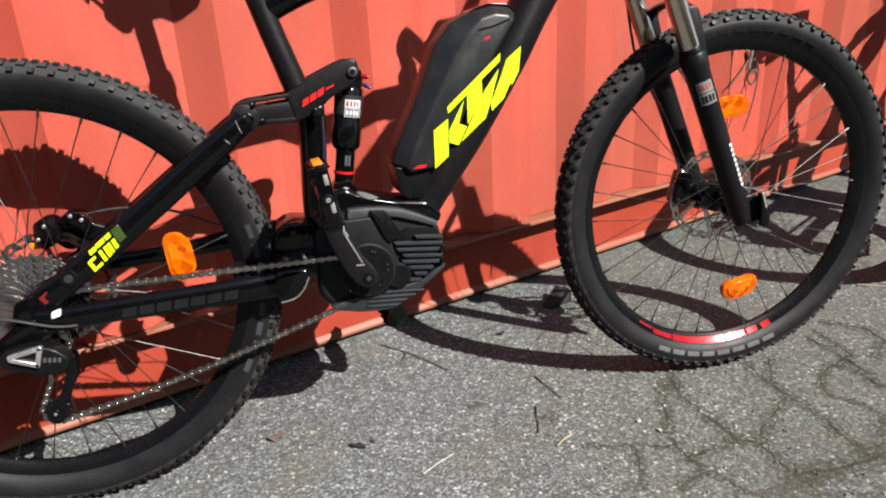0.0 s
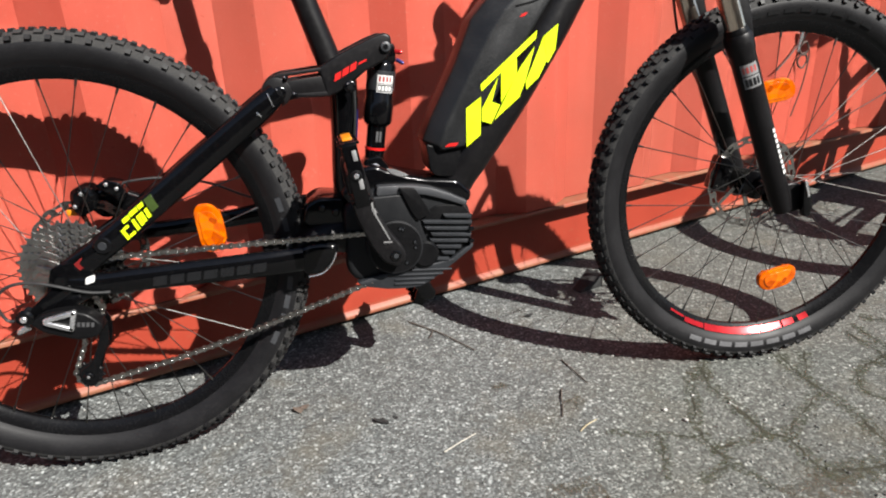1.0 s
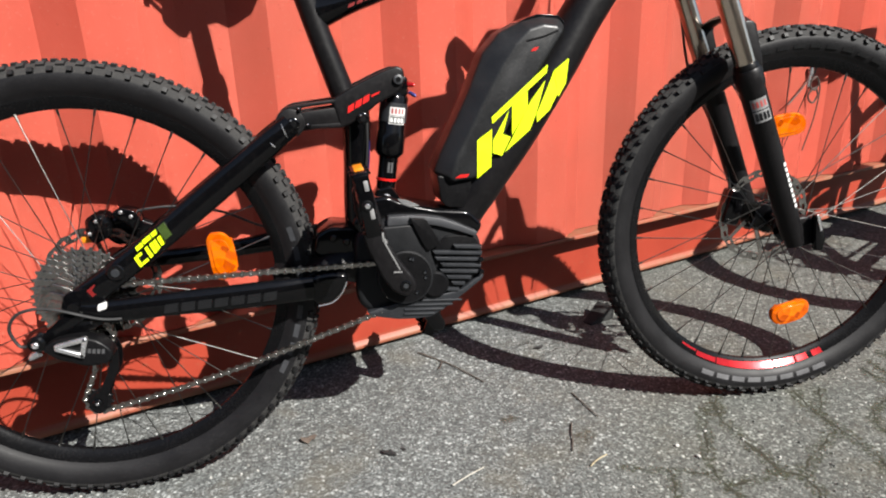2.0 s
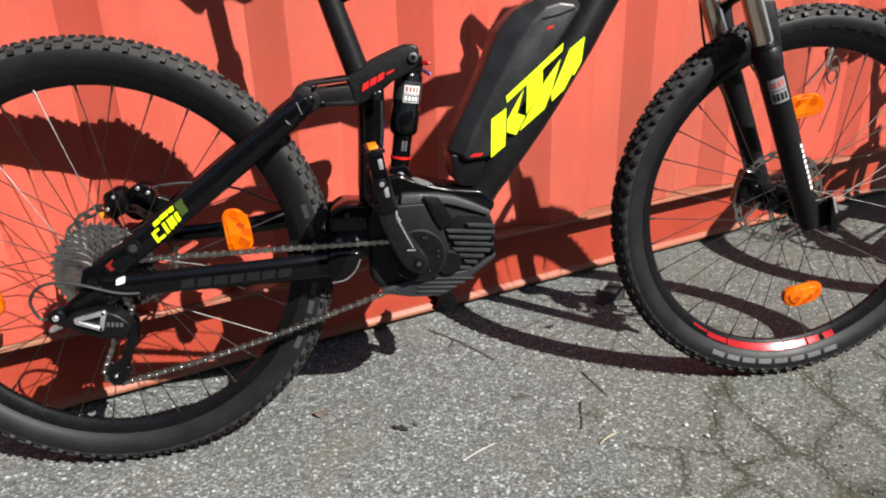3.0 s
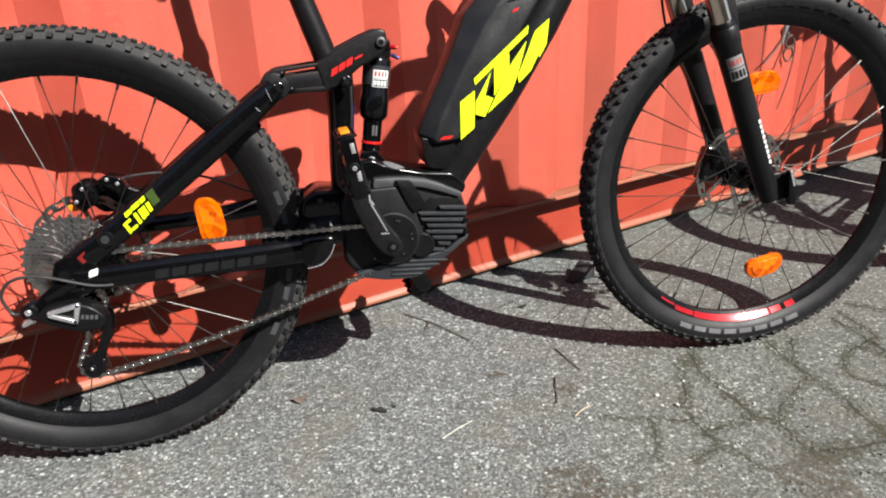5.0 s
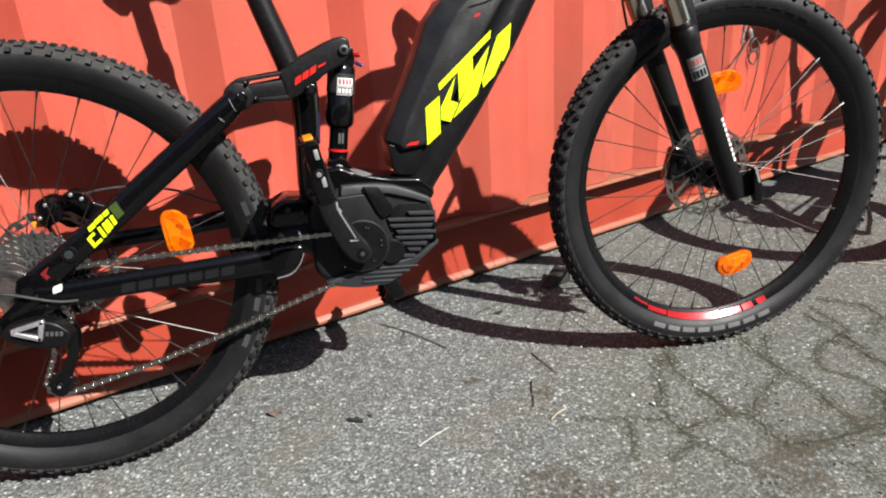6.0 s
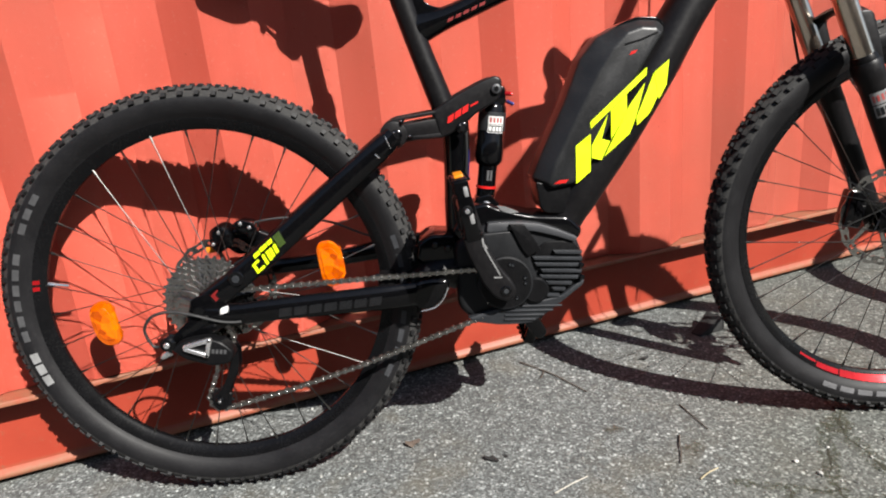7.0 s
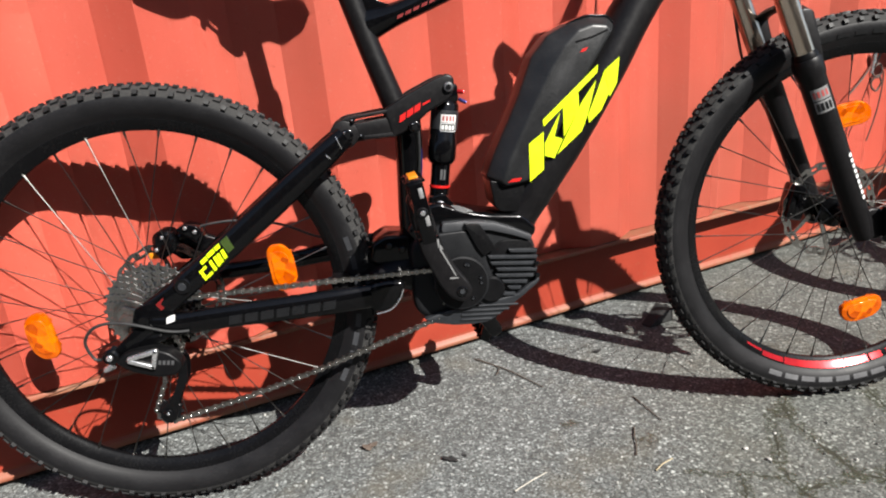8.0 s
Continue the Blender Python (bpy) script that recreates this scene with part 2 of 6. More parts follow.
def asphalt_material():
    m = Mat("old grey asphalt", (0.2, 0.2, 0.19), 0.9, spec=0.3)
    # stones of about 5 mm in a dark binder, with finer chips between
    warp = m.n("ShaderNodeTexNoise", Scale=90.0, Detail=2.0)
    m.link(m.coords(), warp.inputs["Vector"])
    off = m.n("ShaderNodeMixRGB")
    off.blend_type = "LINEAR_LIGHT"
    off.inputs["Fac"].default_value = 0.004
    m.link(m.coords(), off.inputs["Color1"])
    m.link(warp.outputs["Color"], off.inputs["Color2"])
    stone = m.n("ShaderNodeTexVoronoi", Scale=145.0)
    chip = m.n("ShaderNodeTexVoronoi", Scale=300.0)
    m.link(off.outputs["Color"], stone.inputs["Vector"])
    m.link(off.outputs["Color"], chip.inputs["Vector"])
    sep = m.n("ShaderNodeSeparateColor")
    m.link(stone.outputs["Color"], sep.inputs["Color"])
    sep2 = m.n("ShaderNodeSeparateColor")
    m.link(chip.outputs["Color"], sep2.inputs["Color"])
    tone = m.ramp(sep.outputs["Red"], [(0.0, 0.056), (0.30, 0.104), (0.65, 0.162), (0.88, 0.250), (1.0, 0.56)])
    tone2 = m.ramp(sep2.outputs["Red"], [(0.0, 0.042), (0.5, 0.100), (0.85, 0.180), (1.0, 0.40)])
    dome = m.ramp(stone.outputs["Distance"], [(0.25, 1.0), (0.62, 0.0)])
    col = m.mix(dome, tone2, tone)
    patch = m.noise(1.6, 5, 0.6)
    col = m.mix(1.0, col, m.ramp(patch, [(0.3, (0.3870, 0.4110, 0.4010)), (0.7, (0.5010, 0.5315, 0.5190))]), "MULTIPLY")
    dirt = m.noise(4.5, 6, 0.7)
    col = m.mix(m.math("MULTIPLY", m.ramp(dirt, [(0.52, 0.0), (0.70, 1.0)]), 0.45), col, (0.0651, 0.0570, 0.0397))
    # cracks: wandering edges of large cells, on the ground beyond the bike's front wheel
    wob = m.n("ShaderNodeTexNoise", Scale=8.0, Detail=5.0, Roughness=0.6)
    m.link(m.coords(), wob.inputs["Vector"])
    off2 = m.n("ShaderNodeMixRGB")
    off2.blend_type = "LINEAR_LIGHT"
    off2.inputs["Fac"].default_value = 0.055
    m.link(m.coords(), off2.inputs["Color1"])
    m.link(wob.outputs["Color"], off2.inputs["Color2"])
    cell = m.n("ShaderNodeTexVoronoi", Scale=5.8)
    cell.feature = "DISTANCE_TO_EDGE"
    m.link(off2.outputs["Color"], cell.inputs["Vector"])
    xyz = m.n("ShaderNodeSeparateXYZ")
    m.link(m.coords(), xyz.inputs["Vector"])
    zone = m.math("ADD", xyz.outputs["X"], m.math("MULTIPLY", xyz.outputs["Y"], -0.35))
    zone = m.math("ADD", zone, m.math("MULTIPLY", m.noise(3.0, 3), 0.5))
    zone = m.math("MULTIPLY", m.math("SUBTRACT", zone, 0.88), 3.0)
    zone = m.math("MINIMUM", m.math("MAXIMUM", zone, 0.0), 1.0)
    width = m.math("ADD", m.math("MULTIPLY", m.noise(9, 5), 0.054), -0.009)
    line = m.math("LESS_THAN", cell.outputs["Distance"], width)
    soft = m.math("SUBTRACT", 1.0, m.math("MINIMUM", m.math("DIVIDE", cell.outputs["Distance"], 0.05), 1.0))
    far = m.math("MINIMUM", m.math("MAXIMUM", m.math("MULTIPLY", m.math("SUBTRACT", xyz.outputs["X"], 1.62), 4.0), 0.0), 1.0)
    crack = m.math("MULTIPLY", m.math("MULTIPLY", line, far), 0.85)
    col = m.mix(m.math("MULTIPLY", zone, 0.75), col, (0.80, 0.785, 0.715), "MULTIPLY")
    col = m.mix(m.math("MULTIPLY", zone, 0.16), col, (0.048, 0.048, 0.040))
    col = m.mix(crack, col, (0.0310, 0.0285, 0.0242))
    m.color(col)
    h = m.math("ADD", m.math("MULTIPLY", dome, 0.6), m.math("MULTIPLY", sep2.outputs["Red"], 0.5))
    h = m.math("SUBTRACT", h, m.math("MULTIPLY", m.math("MULTIPLY", soft, far), 1.6))
    m.bump(h, 0.55, 0.0022)
    return m.m


ASPHALT = asphalt_material()


# ---- mesh helpers ----
def part(name, bm, material, parent=None, label="", m=None, smooth=True):
    """Links a bmesh as one mesh object, under a thing or a part."""
    bmesh.ops.recalc_face_normals(bm, faces=bm.faces)
    me = bpy.data.meshes.new(name)
    bm.to_mesh(me)
    bm.free()
    for mat in (material if isinstance(material, (list, tuple)) else [material]):
        me.materials.append(mat)
    if smooth:
        me.polygons.foreach_set("use_smooth", [True] * len(me.polygons))
        me.set_sharp_from_angle(angle=radians(38))
    ob = new(name, me)
    ob.parent = parent
    if m is not None:
        ob.matrix_basis = m
    return tagged(ob, label) if label else ob


def again(ob, parent, m):
    """Another object on the same mesh, with the same tags."""
    o = new(ob.name.split(".")[0], ob.data)
    o.parent = parent
    o.matrix_basis = m
    return tagged(o, ob.get("label", ""))


def bevelled(bm, width, segments=2, angle=30):
    edges = [e for e in bm.edges if len(e.link_faces) == 2 and e.calc_face_angle(0) > radians(angle)]
    if edges and width > 0:
        bmesh.ops.bevel(bm, geom=edges, offset=width, segments=segments, profile=0.5, affect="EDGES", clamp_overlap=True)
    return bm


def box(bm, center, size, turn=None):
    m = Matrix.Translation(center) @ (turn if turn is not None else Matrix()) @ Matrix.Diagonal((*size, 1))
    return bmesh.ops.create_cube(bm, size=1.0, matrix=m)


def boxed(center, size, bevel=0.0, turn=None):
    bm = bmesh.new()
    box(bm, center, size, turn)
    return bevelled(bm, bevel)


def plate(outline, y0, y1, bevel=0.002, segments=2, bm=None):
    """A slab with an outline in x and z, from y0 to y1."""
    own = bmesh.new()
    vs = [own.verts.new((x, y0, z)) for x, z in outline]
    face = own.faces.new(vs)
    top = bmesh.ops.extrude_face_region(own, geom=[face])["geom"]
    bmesh.ops.translate(own, vec=(0, y1 - y0, 0), verts=[v for v in top if isinstance(v, bmesh.types.BMVert)])
    bmesh.ops.recalc_face_normals(own, faces=own.faces)
    if bevel:
        rim = [e for e in own.edges if len(e.link_faces) == 2 and e.calc_face_angle(0) > radians(60) and abs(e.verts[0].co.y - e.verts[1].co.y) < 1e-6]
        bmesh.ops.bevel(own, geom=rim, offset=bevel, segments=segments, profile=0.5, affect="EDGES", clamp_overlap=True)
    if bm is None:
        return own
    join(bm, own)
    return bm


def join(bm, other):
    me = bpy.data.meshes.new("tmp")
    other.to_mesh(me)
    other.free()
    bm.from_mesh(me)
    bpy.data.meshes.remove(me)


def rounded(points, r, n=4):
    """The outline with its corners rounded."""
    out = []
    k = len(points)
    for i in range(k):
        p0, p1, p2 = (Vector(points[j % k]) for j in (i - 1, i, i + 1))
        a, b = (p0 - p1), (p2 - p1)
        d = min(r, a.length * 0.45, b.length * 0.45)
        s, e = p1 + a.normalized() * d, p1 + b.normalized() * d
        for j in range(n + 1):
            t = j / n
            q = s * (1 - t) ** 2 + p1 * 2 * t * (1 - t) + e * t * t
            out.append((q.x, q.y))
    return out


def capsule(a, b, ra, rb, n=10):
    """The outline round two circles, in x and z."""
    a, b = Vector(a), Vector(b)
    d = b - a
    th = math.atan2(d.y, d.x)
    k = math.acos(max(-1, min(1, (ra - rb) / d.length)))
    out = []
    for i in range(n + 1):
        w = th + k + (2 * math.pi - 2 * k) * i / n
        out.append((a.x + ra * math.cos(w), a.y + ra * math.sin(w)))
    for i in range(n + 1):
        w = th - k + 2 * k * i / n
        out.append((b.x + rb * math.cos(w), b.y + rb * math.sin(w)))
    return out


def circle(c, r, n=32):
    return [(c[0] + r * math.cos(2 * math.pi * i / n), c[1] + r * math.sin(2 * math.pi * i / n)) for i in range(n)]


def tube(points, radii, seg=16, bm=None, steps=6, smooth=True):
    """A tube along points; each radius is a number or (in the bike's plane, across it)."""
    bm = bm or bmesh.new()
    ps = [Vector(p) for p in points]
    rs = [(r, r) if isinstance(r, (int, float)) else r for r in radii]
    if smooth and len(ps) > 2:
        fine, fr = [], []
        for i in range(len(ps) - 1):
            p0, p1, p2, p3 = ps[max(i - 1, 0)], ps[i], ps[i + 1], ps[min(i + 2, len(ps) - 1)]
            for j in range(steps):
                t = j / steps
                fine.append(0.5 * ((2 * p1) + (p2 - p0) * t + (2 * p0 - 5 * p1 + 4 * p2 - p3) * t * t + (3 * p1 - p0 - 3 * p2 + p3) * t ** 3))
                w = t * t * (3 - 2 * t)
                fr.append(tuple(rs[i][k] * (1 - w) + rs[i + 1][k] * w for k in (0, 1)))
        fine.append(ps[-1])
        fr.append(rs[-1])
        ps, rs = fine, fr
    across = Vector((0, 1, 0))
    rings = []
    for i, p in enumerate(ps):
        t = (ps[min(i + 1, len(ps) - 1)] - ps[max(i - 1, 0)]).normalized()
        if abs(t.dot(across)) > 0.97:
            across = Vector((0, 0, 1)) if abs(t.z) < 0.9 else Vector((1, 0, 0))
        b = (across - t * across.dot(t)).normalized()
        across = b
        n = t.cross(b)
        rings.append([bm.verts.new(p + n * rs[i][0] * math.cos(2 * math.pi * j / seg) + b * rs[i][1] * math.sin(2 * math.pi * j / seg)) for j in range(seg)])
    for a, b in zip(rings, rings[1:]):
        for j in range(seg):
            bm.faces.new((a[j], a[(j + 1) % seg], b[(j + 1) % seg], b[j]))
    bm.faces.new(rings[0])
    bm.faces.new(rings[-1][::-1])
    return bm


def lathe(profile, seg=48, bm=None, closed=True, a0=0.0, a1=2 * math.pi):
    """Turns a profile of (radius, y) round the y axis."""
    bm = bm or bmesh.new()
    whole = abs(a1 - a0 - 2 * math.pi) < 1e-6
    count = seg if whole else seg + 1
    rings = []
    for i in range(count):
        w = a0 + (a1 - a0) * i / seg
        rings.append([bm.verts.new((r * math.cos(w), y, r * math.sin(w))) for r, y in profile])
    k = len(profile)
    for i in range(seg):
        a, b = rings[i], rings[(i + 1) % count]
        for j in range(k if closed else k - 1):
            bm.faces.new((a[j], a[(j + 1) % k], b[(j + 1) % k], b[j]))
    if not whole and closed:
        bm.faces.new(rings[0])
        bm.faces.new(rings[-1][::-1])
    return bm


def solid(profile, seg=32, at=(0, 0, 0)):
    """A turned solid: the profile runs from the axis to the axis."""
    bm = lathe(profile, seg, closed=False)
    bmesh.ops.remove_doubles(bm, verts=bm.verts, dist=1e-5)
    bmesh.ops.translate(bm, vec=at, verts=bm.verts)
    return bm


def disc(c, r, y0, y1, bevel=0.0015, seg=32):
    lo, hi = min(y0, y1), max(y0, y1)
    b = min(bevel, (hi - lo) * 0.45)
    return solid([(0, lo), (r - b, lo), (r, lo + b), (r, hi - b), (r - b, hi), (0, hi)], seg, (c[0], 0, c[1]))


# ---- ground ----
def ground():
    bm = bmesh.new()
    n, half = 64, 2.4
    bmesh.ops.create_grid(bm, x_segments=n, y_segments=n, size=half)
    for v in bm.verts:
        d = max(abs(v.co.x), abs(v.co.y)) / half
        v.co.z = 0.0010 + 0.0025 * noise.noise(Vector((v.co.x * 3.0, v.co.y * 3.0, 0.3))) * (1 - d)
        if d > 0.98:
            v.co.z = 0.0010
    far = 1500.0
    geom = bmesh.ops.extrude_edge_only(bm, edges=[e for e in bm.edges if e.is_boundary])["geom"]
    for v in [g for g in geom if isinstance(g, bmesh.types.BMVert)]:
        v.co.x *= far / half
        v.co.y *= far / half
    bmesh.ops.translate(bm, vec=(0.7, -0.3, 0), verts=bm.verts)
    ob = part("ground", bm, ASPHALT)
    return tagged(ob, "grey worn asphalt with stones showing and wandering cracks", "asphalt", kind="structure")


GROUND = ground()


# ---- an added wall, out of view, that cuts the sky light ----
def sky_block_wall():
    """A plain rendered wall added behind the camera to dim fill light and reflections."""
    m = Mat("grey brown render", (0.12, 0.11, 0.10), 0.9, spec=0.2)
    m.color(m.ramp(m.noise(1.5, 5), [(0.3, (0.085, 0.080, 0.072)), (0.7, (0.130, 0.122, 0.110))]))
    m.bump(m.noise(90, 4), 0.4, 0.003)
    ob = part("sky_block_wall", boxed((1.0, -7.2, 2.0), (26.0, 0.25, 4.06), 0.01), m.m)
    return tagged(ob, "plain grey brown unseen wall added to block sky light", "wall", kind="structure")


sky_block_wall()


# ---- cracks in the asphalt ----
def crack_material():
    m = Mat("dirt in a crack", (0.0310, 0.0285, 0.0236), 0.95, spec=0.1)
    m.color(m.ramp(m.noise(70, 5, 0.7), [(0.35, (0.0120, 0.0112, 0.0090)), (0.55, (0.0240, 0.0230, 0.0170)), (0.75, (0.0420, 0.0440, 0.0270))]))
    m.bump(m.noise(260, 4), 0.6, 0.002)
    return m.m


def crack_edge_material():
    """Dirt washed out of a crack: patches with the asphalt showing between them."""
    m = Mat("dirt beside a crack", (0.04, 0.036, 0.028), 0.95, spec=0.1)
    m.color(m.ramp(m.noise(90, 5, 0.7), [(0.35, (0.024, 0.024, 0.016)), (0.7, (0.050, 0.052, 0.034))]))
    gap = m.t.nodes.new("ShaderNodeBsdfTransparent")
    mix = m.t.nodes.new("ShaderNodeMixShader")
    m.link(m.ramp(m.noise(120, 6, 0.75), [(0.45, 0.0), (0.60, 0.74)]), mix.inputs[0])
    m.link(gap.outputs[0], mix.inputs[1])
    m.link(m.b.outputs[0], mix.inputs[2])
    m.link(mix.outputs[0], m.t.nodes["Material Output"].inputs["Surface"])
    return m.m


def dirt_film_material():
    m = Mat("brown dirt film", (0.05, 0.042, 0.03), 0.95, spec=0.1)
    m.color(m.ramp(m.noise(60, 5, 0.7), [(0.35, (0.030, 0.026, 0.018)), (0.6, (0.058, 0.048, 0.034)), (0.8, (0.060, 0.060, 0.030))]))
    gap = m.t.nodes.new("ShaderNodeBsdfTransparent")
    mix = m.t.nodes.new("ShaderNodeMixShader")
    m.link(m.ramp(m.noise(75, 7, 0.75), [(0.43, 0.0), (0.62, 0.70)]), mix.inputs[0])
    m.link(gap.outputs[0], mix.inputs[1])
    m.link(m.b.outputs[0], mix.inputs[2])
    m.link(mix.outputs[0], m.t.nodes["Material Output"].inputs["Surface"])
    return m.m


DIRT_FILM = dirt_film_material()
CRACK_DIRT = crack_material()
CRACK_EDGE = crack_edge_material()


def crack(points, width, seed):
    """A wandering, dirt-filled crack through a few knees; its width comes and goes."""
    rnd = random.Random(seed)
    line_ = []
    for (xa, ya), (xb, yb) in zip(points, points[1:]):
        n = max(3, int(math.hypot(xb - xa, yb - ya) / 0.006))
        line_ += [(xa + (xb - xa) * i / n, ya + (yb - ya) * i / n) for i in range(n)]
    line_.append(points[-1])
    bm, edge = bmesh.new(), bmesh.new()
    rows_, sides = [], []
    for i, (x, y) in enumerate(line_):
        x += 0.0045 * noise.noise(Vector((x * 45, y * 45, seed))) + 0.0018 * rnd.uniform(-1, 1)
        y += 0.0045 * noise.noise(Vector((x * 45, y * 45, seed + 7.0))) + 0.0018 * rnd.uniform(-1, 1)
        (xa, ya), (xb, yb) = line_[max(i - 1, 0)], line_[min(i + 1, len(line_) - 1)]
        k = math.hypot(xb - xa, yb - ya) or 1.0
        nx, ny = (ya - yb) / k, (xb - xa) / k
        w = width * 0.62 * max(0.06, 0.50 + 1.5 * noise.noise(Vector((x * 22, y * 22, seed + 3.0)))) * (0.7 + 0.6 * rnd.random())
        w *= min(1.0, 0.25 + i / 6, 0.25 + (len(line_) - 1 - i) / 6)
        z = 0.0010 + 0.0025 * noise.noise(Vector(((x - 0.7) * 3.0, (y + 0.3) * 3.0, 0.3))) + 0.0007
        rows_.append([bm.verts.new((x + nx * w * q, y + ny * w * q, z + h)) for q, h in ((-1, -0.0004), (0, 0.0), (1, -0.0004))])
        wide = w + width * 3.0 * (0.5 + 0.7 * rnd.random())
        sides.append([edge.verts.new((x + nx * wide * q, y + ny * wide * q, z - 0.0003)) for q in (-1, 0, 1)])
    for a, b in zip(rows_, rows_[1:]):
        for j in (0, 1):
            bm.faces.new((a[j], a[j + 1], b[j + 1], b[j]))
    for a, b in zip(sides, sides[1:]):
        for j in (0, 1):
            edge.faces.new((a[j], a[j + 1], b[j + 1], b[j]))
    part("crack", bm, CRACK_DIRT, GROUND)
    part("washed_dirt", edge, CRACK_EDGE, GROUND)


crack([(1.08, -0.32), (1.15, -0.33), (1.23, -0.33), (1.27, -0.32)], 0.0082, 7)
crack([(1.27, -0.32), (1.32, -0.28), (1.38, -0.27), (1.49, -0.29), (1.60, -0.30)], 0.0085, 8)
crack([(1.27, -0.32), (1.29, -0.38), (1.26, -0.43), (1.22, -0.48)], 0.0061, 9)
crack([(1.30, -0.14), (1.34, -0.10), (1.39, -0.08), (1.41, -0.10), (1.41, -0.16), (1.42, -0.20)], 0.0044, 10)
crack([(1.46, 0.06), (1.46, 0.00), (1.45, -0.06), (1.39, -0.08)], 0.0041, 11)
crack([(1.50, 0.08), (1.57, 0.02), (1.56, -0.04), (1.48, -0.09)], 0.0051, 12)
crack([(1.56, -0.04), (1.63, -0.05), (1.63, -0.11), (1.57, -0.19), (1.56, -0.23)], 0.0058, 13)
crack([(1.16, -0.39), (1.15, -0.45), (1.13, -0.53)], 0.0051, 14)
crack([(0.98, -0.40), (1.00, -0.44), (1.00, -0.50)], 0.0048, 15)
crack([(1.094, 0.022), (1.063, -0.016), (1.046, -0.057), (1.049, -0.089), (1.051, -0.138), (1.055, -0.180), (1.060, -0.218), (1.088, -0.236), (1.085, -0.279), (1.083, -0.330)], 0.0056, 21)
crack([(1.033, -0.025), (1.004, -0.066), (0.991, -0.108), (0.965, -0.152), (0.952, -0.195), (0.953, -0.227), (0.958, -0.266)], 0.0046, 22)
crack([(0.943, -0.242), (0.985, -0.223), (1.029, -0.226), (1.060, -0.218)], 0.0046, 23)
crack([(1.238, -0.010), (1.227, -0.059), (1.225, -0.091), (1.230, -0.129), (1.233, -0.174), (1.237, -0.218), (1.230, -0.270), (1.230, -0.330)], 0.0056, 24)
crack([(1.225, -0.091), (1.250, -0.070), (1.293, -0.012)], 0.0044, 25)
crack([(1.230, -0.129), (1.173, -0.173), (1.120, -0.201), (1.088, -0.236)], 0.0050, 26)
crack([(0.886, -0.173), (0.874, -0.200), (0.863, -0.239), (0.841, -0.273)], 0.0040, 27)
crack([(0.805, -0.145), (0.838, -0.162), (0.885, -0.176), (0.916, -0.187), (0.952, -0.195)], 0.0034, 28)
crack([(0.958, -0.266), (0.918, -0.283), (0.885, -0.291)], 0.0040, 29)
crack([(1.424, 0.035), (1.427, -0.027), (1.426, -0.086), (1.427, -0.137)], 0.0042, 31)
crack([(1.299, -0.142), (1.307, -0.174), (1.333, -0.204), (1.340, -0.261)], 0.0036, 32)
crack([(0.957, -0.265), (0.975, -0.299), (0.988, -0.333)], 0.0036, 33)


def dirt_patch(spot, size, seed):
    """A film of brown dirt and moss with a torn outline, over the stones."""
    bm = bmesh.new()
    x0, y0 = spot
    def lift(x, y):
        return 0.0010 + 0.0025 * noise.noise(Vector(((x - 0.7) * 3.0, (y + 0.3) * 3.0, 0.3))) + 0.0003
    mid = bm.verts.new((x0, y0, lift(x0, y0)))
    rings = []
    for k in (0.35, 0.7, 1.0):
        ring = []
        for i in range(28):
            w = 2 * math.pi * i / 28
            r = size * k * (1 + 0.55 * noise.noise(Vector((math.cos(w) * 1.6, math.sin(w) * 1.6, seed))))
            x, y = x0 + r * math.cos(w), y0 + r * 0.8 * math.sin(w)
            ring.append(bm.verts.new((x, y, lift(x, y))))
        rings.append(ring)
    for i in range(28):
        j = (i + 1) % 28
        bm.faces.new((mid, rings[0][i], rings[0][j]))
        for a, b in zip(rings, rings[1:]):
            bm.faces.new((a[i], b[i], b[j], a[j]))
    part("washed_dirt", bm, DIRT_FILM, GROUND)


for spot, size, seed in (((0.695, -0.285), 0.055, 1.0), ((0.740, -0.330), 0.045, 2.0), ((1.050, -0.365), 0.060, 3.0), ((0.665, 0.030), 0.018, 4.0), ((1.050, -0.030), 0.030, 5.0), ((0.785, -0.050), 0.022, 6.0),
                         ((1.100, -0.325), 0.036, 7.0), ((1.170, -0.335), 0.034, 8.0), ((1.250, -0.325), 0.040, 9.0), ((1.340, -0.280), 0.040, 10.0), ((1.450, -0.285), 0.044, 11.0)):
    dirt_patch(spot, size, seed)


